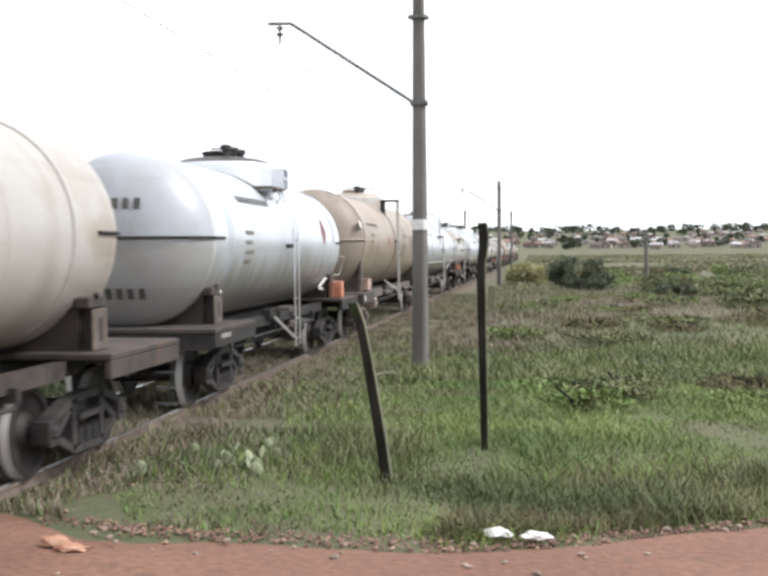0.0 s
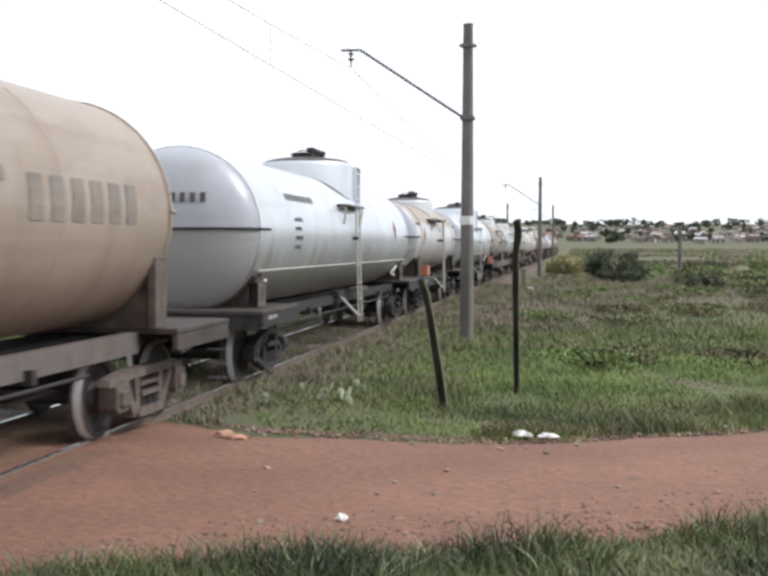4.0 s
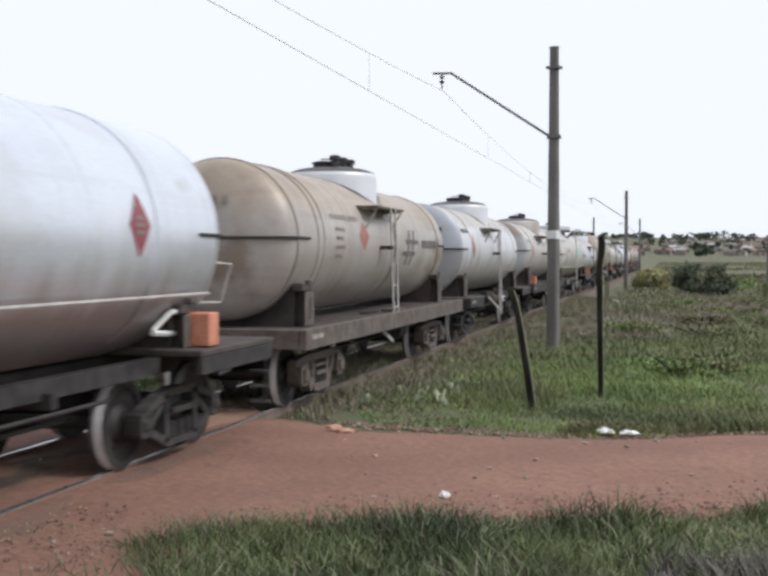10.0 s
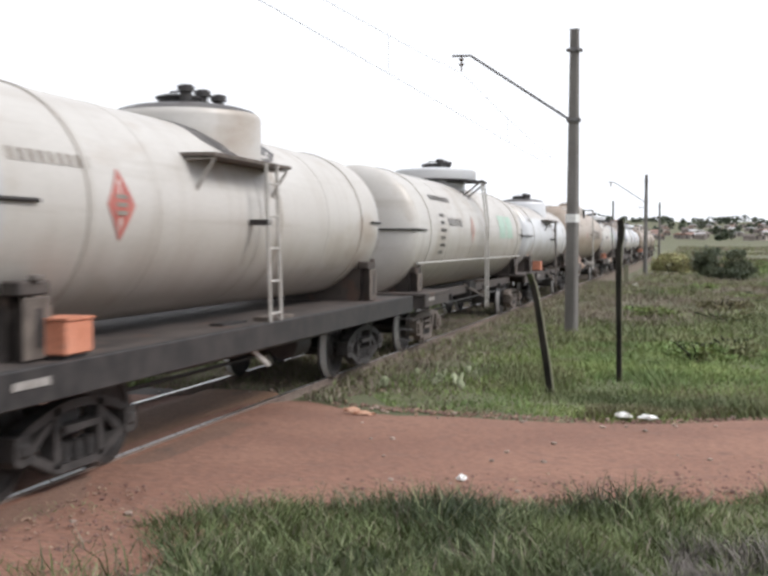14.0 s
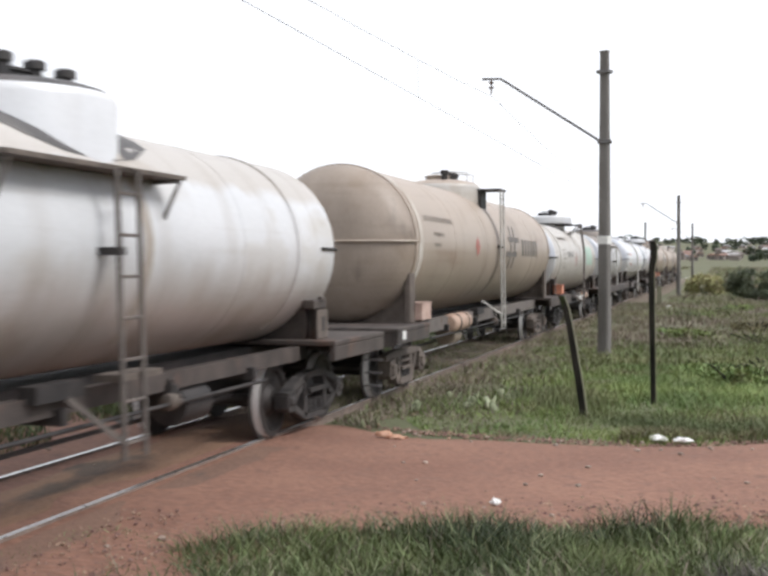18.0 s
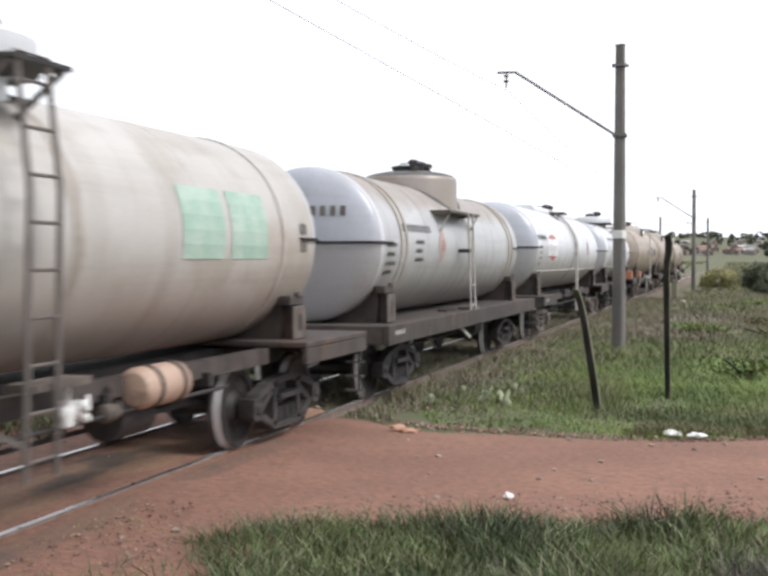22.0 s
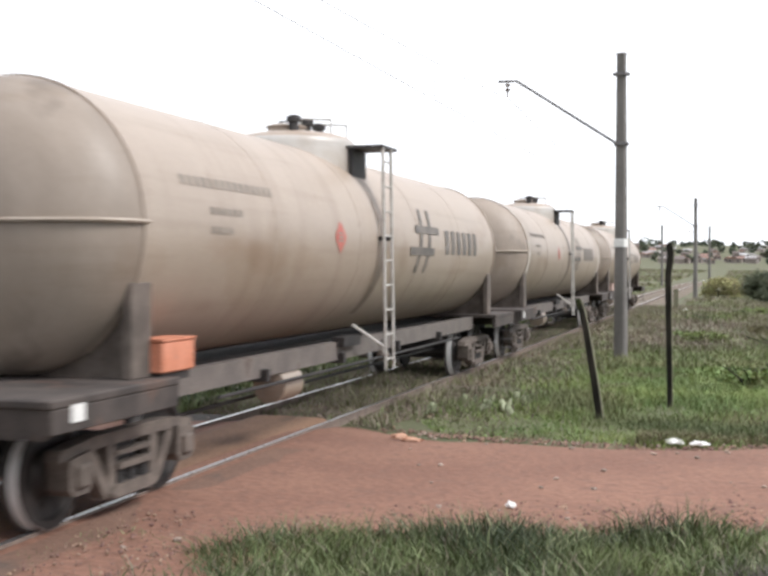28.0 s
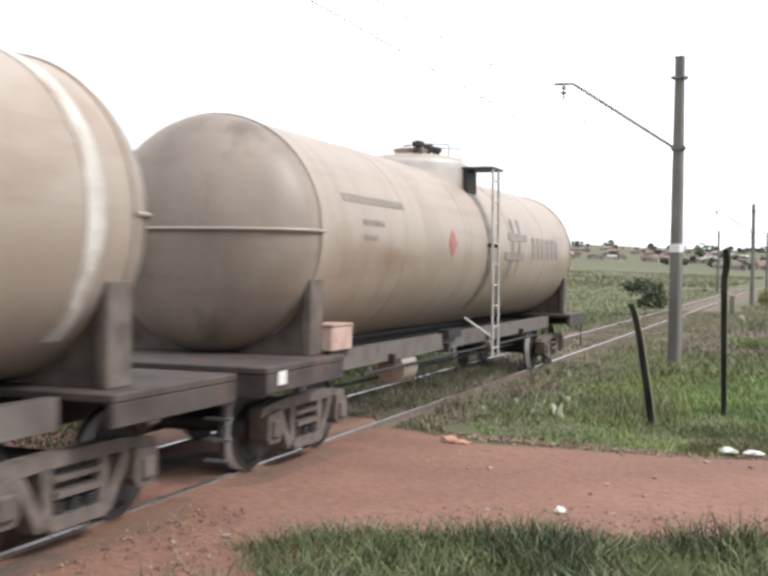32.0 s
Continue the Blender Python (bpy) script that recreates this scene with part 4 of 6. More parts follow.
        tube(bm, [(x, tube_y - 0.17, z) for x, y, z in pts[::-1]] + [(x, tube_y + 0.17, z) for x, y, z in pts], 0.03, 5)
        ladder = part("ladder", bm, lm, wagon, "curved pale ladder over the tank side")
        me = shared("rung_hood", lambda: beam(bmesh.new(), (0, -0.17, 0), (0, 0.17, 0), 0.03), lm)
        for i in range(9):
            z = 0.6 + i * 0.3
            x = R + 0.10 if z < zc else math.sqrt(max((R + 0.1) ** 2 - (z - zc) ** 2, 0))
            part("rung", me, None, ladder, at=pose(x, tube_y, z))
        part("platform", box(bmesh.new(), 0.3, 0.95, tube_y - 0.5, tube_y + 0.5, zc + R - 0.09, zc + R - 0.03), M_BLACK, wagon)
    elif spec.get("dome") == "cone":
        zp = spec["dome_top"] - 0.37
        part("platform", box(bmesh.new(), 0.35, 1.32, yd - 0.62, yd + 0.12, zp - 0.04, zp), M_UNDER, wagon, "small walkway between dome and ladder")
        for yy in (yd - 0.58, yd + 0.08):
            part("platform_strut", beam(bmesh.new(), (0.78, yy, zp - 0.42), (1.26, yy, zp - 0.04), 0.04), M_GIRDER, wagon)
        make_ladder(wagon, "ladder", (1.28, yd - 0.35, zp + 0.02), (1.44, yd - 0.50, 0.55), 0.38, 0.33, lm, "steel ladder down the tank side", (1.42, yd - 0.40, zc + 0.3))
        part("ladder_stay", beam(bmesh.new(), (1.42, yd - 0.66, 0.80), (0.98, yd - 1.15, deck_z - 0.05), 0.045), M_GIRDER, wagon)
    else:
        zp = spec.get("plat_z", zc + 0.62)
        yp = yd + spec.get("plat_dy", -1.0)
        bm = bmesh.new()
        xr = math.sqrt(R * R - (zp - zc) ** 2)
        w = spec.get("plat_w", 1.2)
        xo = xr + 0.34 if spec.get("bent") else 1.36
        box(bm, xr - 0.2, xo, yp - w, yp + w, zp, zp + 0.04)
        for s in (-1, 1):
            yy = yp + s * (w - 0.08)
            part("bracket", tube(bmesh.new(), [(xr - 0.03, yy, zp - 0.02), (xo - 0.03, yy, zp - 0.02), (xr + 0.14, yy, zp - 0.36), (xr + 0.08, yy, zp - 0.36)], 0.024, 5), lm, wagon, "triangular platform bracket")
        part("platform", bm, M_BOGIE, wagon, "side step platform on triangular brackets")
        make_ladder(wagon, "ladder", (xr + 0.26 if spec.get("bent") else 1.36, yd + spec.get("lad_y", -0.5), zp + 0.02), (1.42, yd + spec.get("lad_y", -0.5), deck_z - 0.06 if spec.get("sill") else 0.5), 0.36, 0.34, lm, "steel ladder down the tank side",
                    (1.40, yd + spec.get("lad_y", -0.5), zc + 0.35) if spec.get("bent") else None)
        bm = bmesh.new()
        yl = yd + spec.get("lad_y", -0.5)
        beam(bm, (1.4, yl - 0.18, 0.66), (1.02, yl - 0.62, deck_z - 0.02), 0.05)
        part("ladder_stay", bm, lm, wagon)
        part("ladder_bracket", box(bmesh.new(), R - 0.04, 1.40, yl - 0.22, yl - 0.1, zc - 0.1, zc - 0.03), M_UNDER, wagon)
        if spec.get("dome_box"):
            bm = bmesh.new()
            xd = spec.get("dome_r", 1.0)
            t = spec["dome_top"] - 0.2
            case = part("dome_side_box", box(bm, 0.6, 1.12, yd + 0.22, yd + 0.60, t - 0.03, t), mat, wagon)
            for yy in (yd + 0.22, yd + 0.60):
                part("side_plate", box(bmesh.new(), xd * 0.5, 1.12, yy - 0.02, yy + 0.02, zp + 0.05, t - 0.031), mat, case)
            for k in range(3):
                zr = zp + 0.25 + k * 0.28
                if zr < t - 0.06:
                    part("rung", beam(bmesh.new(), (1.1, yd + 0.24, zr), (1.1, yd + 0.58, zr), 0.03), mat, case)
    # dark patch round the dome foot
    if not spec.get("no_stain") and spec.get("dome") != "hood":
        q = spec.get("dome_r", 1.0) * (0.8 if spec.get("dome") == "cone" else 1.0)
        a0 = math.degrees(math.acos(min(q / R, 0.97)))
        bm = bmesh.new()
        rows = []
        for i in range(15):
            t = -1 + 2 * i / 14
            edge = a0 + 2 + 15 * abs(t) ** 2.4 + 3 * noise.noise((t * 2.3, R * 9, yd))
            rows.append([bm.verts.new(((R + 0.006) * math.cos(radians(edge + (88 - edge) * k / 4)), yd + t * (q + 0.26), zc + (R + 0.006) * math.sin(radians(edge + (88 - edge) * k / 4)))) for k in range(5)])
        for p, s in zip(rows, rows[1:]):
            for k in range(4):
                bm.faces.new((p[k], p[k + 1], s[k + 1], s[k]))
        part("oil_stain", bm, M_DOMEDARK, wagon, "dark oil stain spilt round the dome")
    # a run of spilt load down the near side
    if spec.get("dome") != "hood" and mat is not M_SILVER:
        ws = spec.get("streak_w", 0.2)
        rows = []
        bm = bmesh.new()
        ym = yd + spec.get("streak_dy", 0.35)
        for i in range(22):
            a = 62 - 112 * i / 21
            k = ws * (1 - 0.35 * i / 21) / 2
            n0, n1 = noise.noise((a * 0.09, R * 31, 1.5)), noise.noise((a * 0.09, R * 31, 8.5))
            rows.append([bm.verts.new(((R + 0.005) * math.cos(radians(a)), ym + q, zc + (R + 0.005) * math.sin(radians(a)))) for q in (-k * (1 + 0.5 * n0), k * (1 + 0.5 * n1))])
        for p, q in zip(rows, rows[1:]):
            bm.faces.new((p[0], p[1], q[1], q[0]))
        part("spill_streak", bm, spec.get("streak_mat", M_SPILL), wagon, "dirty streak of spilt load")
    # brake valve and pipe
    if not spec.get("sill"):
        bm = lathe(bmesh.new(), [(-0.12, 0.04), (-0.10, 0.08), (-0.02, 0.09), (0.0, 0.05), (0.02, 0.085), (0.10, 0.07), (0.12, 0.03)], "y", 12, (1.08, yd + 1.0, deck_z - 0.36))
        valve = part("brake_valve", bm, M_BOGIE, wagon, "dusty brake valve under the frame", smooth=True)
        part("brake_pipe", tube(bmesh.new(), [(1.08, yd + 1.0, deck_z - 0.30), (1.08, yd + 1.0, deck_z - 0.16), (0.9, yd + 1.3, deck_z - 0.14), (0.9, yd + 2.4, deck_z - 0.2)], 0.02), M_UNDER, valve)
    # handrail along the side
    if spec.get("side_rail"):
        bm = bmesh.new()
        x = math.sqrt(R * R - 0.62 ** 2) + 0.09
        tube(bm, [(x, y0 + 0.1, zc - 0.62), (x, y1 - 0.1, zc - 0.62)], 0.022, 6)
        for y in np.linspace(y0 + 0.4, y1 - 0.4, 7):
            beam(bm, (x, y, zc - 0.62), (x - 0.12, y, zc - 0.60), 0.03)
        part("side_rail", bm, M_PALE, wagon, "pale handrail along the tank side")
    # brake gear
    bm = bmesh.new()
    lathe(bm, [(-0.35, 0.05), (-0.33, 0.21), (0.28, 0.21), (0.33, 0.14), (0.42, 0.05)], "y", 16, (0.85, spec.get("brake_y", 1.6), deck_z - 0.46))
    part("brake_cylinder", bm, spec.get("brake_mat", M_UNDER), wagon, smooth=True)
    bm = bmesh.new()
    tube(bm, [(1.1, -half + 2.6, deck_z - 0.38), (1.1, half - 2.6, deck_z - 0.38)], 0.022)
    beam(bm, (0.5, -half + 2.2, deck_z - 0.62), (0.5, half - 2.2, deck_z - 0.62), 0.04)
    box(bm, 0.95, 1.12, -1.4, -0.7, deck_z - 0.12, deck_z + 0.02)
    part("brake_rod", bm, M_UNDER, wagon)
    if "reservoir" in spec:
        ya, yb, xr, m = spec["reservoir"]
        ya, yb = ya / K - half, yb / K - half
        res = part("air_reservoir", lathe(bmesh.new(), [(ya, 0.05), (ya + 0.02, 0.15), (ya + 0.09, 0.195), (yb - 0.09, 0.195), (yb - 0.02, 0.15), (yb, 0.05)], "y", 20, (xr, 0, 0.98)), m, wagon, "painted air reservoir under the frame", smooth=True)
        for q in (0.25, 0.75):
            yq = ya + (yb - ya) * q
            part("strap", ring_band(bmesh.new(), yq, 0.05, 0.195, 0.98, 0.012, 0, 360), M_UNDER, res, at=pose(xr, 0, 0))
    if "valve_at" in spec:
        yv = spec["valve_at"] / K - half
        bm = lathe(bmesh.new(), [(-0.17, 0.025), (-0.15, 0.055), (-0.07, 0.065), (-0.04, 0.04), (0.02, 0.08), (0.09, 0.08), (0.12, 0.045), (0.18, 0.03)], "y", 12, (1.16, yv, 0.93))
        lathe(bm, [(0.80, 0.025), (0.82, 0.055), (0.92, 0.055), (0.97, 0.03), (1.14, 0.028)], "z", 10, (1.19, yv - 0.09, 0))
        lathe(bm, [(1.0, 0.03), (1.26, 0.05), (1.29, 0.02)], "x", 10, (0, yv + 0.05, 0.97))
        lathe(bm, [(1.05, 0.025), (1.24, 0.04), (1.26, 0.02)], "x", 10, (0, yv + 0.12, 0.86))
        tube(bm, [(1.16, yv + 0.16, 0.93), (1.14, yv + 0.30, 0.90), (1.05, yv + 0.42, 1.0)], 0.018, 6)
        part("distributor_valve", bm, M_STRIPE, wagon, "chalky white brake valve", smooth=True)
    if spec.get("tray", True):
        part("foot_board", box(bmesh.new(), 1.1, 1.36, yd - 0.45, yd + 0.3, deck_z - 0.02, deck_z + 0.04), M_BOGIE, wagon)
    # orange box
    if "orange" in spec:
        yo, bl = -half + spec["orange"], spec.get("box_half", 0.21)
        bm = box(bmesh.new(), 1.10, 1.40, yo - bl, yo + bl, deck_z + 0.03, deck_z + 0.31, 0.015)
        mo = spec.get("box_mat", M_ORANGE)
        ob = part("equipment_box", bm, mo, wagon, "bleached pink steel box on the deck" if mo is M_PINK else "faded orange steel box on the deck")
        part("box_lid", box(bmesh.new(), 1.09, 1.41, yo - bl - 0.01, yo + bl + 0.01, deck_z + 0.315, deck_z + 0.335), mo, ob)
        part("box_foot", box(bmesh.new(), 1.14, 1.36, yo - bl + 0.04, yo + bl - 0.04, deck_z - 0.05, deck_z + 0.028), M_UNDER, ob)
    if "orange_rear" in spec:
        yo = half - spec["orange_rear"]
        bm = box(bmesh.new(), 1.12, 1.42, yo - 0.13, yo + 0.13, deck_z + 0.01, deck_z + 0.38, 0.015)
        part("equipment_box", bm, M_ORANGE, wagon, "faded orange steel box on the deck")
    # white stripe round the front
    if "stripe" in spec:
        yy = y0 + spec["stripe"]
        part("stripe", ring_band(bmesh.new(), yy, 0.24, R, zc, 0.012, -45, 225), M_WORN, wagon, "white painted stripe, worn")
    if "stripe_rear" in spec:
        part("stripe", ring_band(bmesh.new(), y1 - spec["stripe_rear"], 0.22, R, zc, 0.012, -45, 225), M_WORN, wagon, "white painted stripe, worn")
    # markings
    for name, bm, m, label in marks(spec, R, zc, y0, y1, dome_end, yd):
        part(name, bm, m, wagon, label)
    return wagon


def on_end(bm, y0, bulge, R, zc, x0, x1, z0, z1):
    """A plate on the front end, laid on its bulge."""
    k = 4
    grid = []
    for i in range(k + 1):
        row = []
        for j in range(3):
            x, z = x0 + (x1 - x0) * i / k, z0 + (z1 - z0) * j / 2
            q = min(math.hypot(x, z) / R, 0.999)
            row.append(bm.verts.new((x, y0 - bulge * end_shape(q, bulge) - 0.015, zc + z)))
        grid.append(row)
    for i in range(k):
        for j in range(2):
            bm.faces.new((grid[i][j], grid[i][j + 1], grid[i + 1][j + 1], grid[i + 1][j]))
    return bm


def marks(spec, R, zc, y0, y1, bulge, yd):
    out = []
    for what in spec.get("marks", ()):
        kind = what[0]
        bm = bmesh.new()
        if kind == "row":                       # plain bars for a line of writing
            _, y, a, n, w, deg, gap, m = what
            for i in range(n):
                out.append(("letter_mark", wrapped(bmesh.new(), y0 + y + i * (w + gap), y0 + y + i * (w + gap) + w, a - deg / 2, a + deg / 2, R, zc), m, ""))
            bm.free()
        elif kind == "endrow":
            _, x, z, n, w, h, gap, m = what
            for i in range(n):
                out.append(("letter_mark", on_end(bmesh.new(), y0, bulge, R, zc, x + i * (w + gap), x + i * (w + gap) + w, z - h / 2, z + h / 2), m, ""))
            bm.free()
        elif kind == "diamond":
            _, y, a, wy, wa, m = what
            wrapped_poly(bm, [(y0 + y - wy, a), (y0 + y, a - wa), (y0 + y + wy, a), (y0 + y, a + wa)], R, zc)
            out.append(("hazard_diamond", bm, m, "faded red hazard diamond"))
            for k in (-1, 0, 1):
                out.append(("letter_mark", wrapped(bmesh.new(), y0 + y - wy * 0.4, y0 + y + wy * 0.4, a + k * wa * 0.22 - wa * 0.06, a + k * wa * 0.22 + wa * 0.06, R, zc, 0.012), M_FADE, ""))
        elif kind == "block":
            _, y, wy, a0, a1, m = what
            out.append(("painted_patch", wrapped(bm, y0 + y, y0 + y + wy, a0, a1, R, zc), m, ""))
        elif kind == "hash":                    # the owner's sign as plain bars
            _, y, a, s, m = what
            for k in (-1, 1):
                rows = []
                for i in range(9):
                    ang, yy = radians(a + 15 * s * (i / 4 - 1)), y0 + y + k * 0.17 * s + 0.13 * s * (i / 4 - 1)
                    rows.append([bm.verts.new(((R + 0.009) * math.cos(ang), yy + d * 0.055 * s, zc + (R + 0.009) * math.sin(ang))) for d in (-1, 1)])
                for p, q in zip(rows, rows[1:]):
                    bm.faces.new((p[0], p[1], q[1], q[0]))
                wrapped(bm, y0 + y + (k * 0.11 - 0.48) * s, y0 + y + (k * 0.11 + 0.48) * s, a + k * 5 * s - 1.8 * s, a + k * 5 * s + 1.8 * s, R, zc, 0.012)
            out.append(("owner_sign", bm, m, ""))
        elif kind == "word":
            _, y, a, size, text, m = what
            t = letters(text, size)
            for v in t.verts:
                ang = radians(a) + v.co.y / R
                yy = y0 + y + v.co.x
                v.co = ((R + 0.009) * math.cos(ang), yy, zc + (R + 0.009) * math.sin(ang))
            bm.free()
            out.append(("word", t, m, "stencilled black word"))
        elif kind == "endword":
            _, x, z, size, text, m = what
            t = letters(text, size)
            for v in t.verts:
                px, pz = x + v.co.x, z + v.co.y
                s = min(math.hypot(px, pz) / R, 0.999) ** (1 / 0.85)
                v.co = (px, y0 - bulge * math.sqrt(max(1 - s * s, 0)) - 0.016, zc + pz)
            bm.free()
            out.append(("word", t, m, "stencilled black word"))
        elif kind == "hexsign":
            _, y, wy, a, wa = what
            hexa = lambda k: [(y0 + y - wy * k, a - wa * 0.62 * k), (y0 + y, a - wa * k), (y0 + y + wy * k, a - wa * 0.62 * k), (y0 + y + wy * k, a + wa * 0.62 * k), (y0 + y, a + wa * k), (y0 + y - wy * k, a + wa * 0.62 * k)]
            out.append(("sign_board", wrapped_poly(bm, hexa(1.0), R, zc, 0.012), M_SIGN, "white six-sided sign with red top and bottom"))
            for s in (-1, 1):
                out.append(("sign_field", wrapped_poly(bmesh.new(), [(y0 + y - wy * 0.86, a + s * wa * 0.60), (y0 + y, a + s * wa * 0.93), (y0 + y + wy * 0.86, a + s * wa * 0.60)], R, zc, 0.017), M_RED, "red field of the sign"))
            for i in range(8):
                yy = y0 + y - wy * 0.75 + i * wy * 0.19
                out.append(("letter_mark", wrapped(bmesh.new(), yy, yy + wy * 0.12, a - wa * 0.2, a + wa * 0.2, R, zc, 0.017), M_FAINT, ""))
    return out


def spec(label, R, zc, mat, **kw):
    return dict(label=label, R=R, zc=zc, mat=mat, dome_mat=kw.pop("dome_mat", mat), **kw)


def smallprint(y, a, m, rows=4, n=5):
    return [("row", y, a - 7 * k, n - k % 2, 0.07, 3.0, 0.035, m) for k in range(rows)]


def tan_wagon(label, **kw):
    extra, ink = kw.pop("extra", []), kw.pop("ink", M_SMUDGE)
    return spec(label, 1.35, 2.52, M_TAN, bogie="cast", tall_saddle=True, bulge=0.72, inset=(kw.pop("nose", 0.66), kw.pop("tail", 0.5)), bands=(0.02, -0.02),
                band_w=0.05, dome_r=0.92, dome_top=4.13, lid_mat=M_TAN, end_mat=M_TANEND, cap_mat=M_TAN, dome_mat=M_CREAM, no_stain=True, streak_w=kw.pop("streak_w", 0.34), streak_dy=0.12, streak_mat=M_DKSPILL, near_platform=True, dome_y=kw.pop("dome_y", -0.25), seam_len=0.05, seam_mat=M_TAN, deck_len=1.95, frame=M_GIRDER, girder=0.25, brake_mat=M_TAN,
                saddle=0.10, box_mat=kw.pop("box_mat", M_PINK), tray=False, brake_y=-3.0, box_half=0.30,
                marks=[("row", 0.8, 20, 15, 0.075, 4.5, 0.07, M_FADE), ("row", 1.3, 8, 6, 0.08, 3, 0.05, M_FADE), ("row", 1.3, 0, 4, 0.08, 3, 0.05, M_FADE), ("hash", 9.1, 3, 1.5, ink),
                       ("row", 10.4, 3, 6, 0.27, 18, 0.16, ink), ("diamond", 5.0, 1, 0.22, 9, M_RED)] + extra, **kw)


def green_sign(y, w, a0, a1):
    """The owner's sign as two plain faded green fields."""
    return [("block", y, w * 0.46, a0, a1, M_GREEN), ("block", y + w * 0.54, w * 0.46, a0, a1, M_GREEN)]


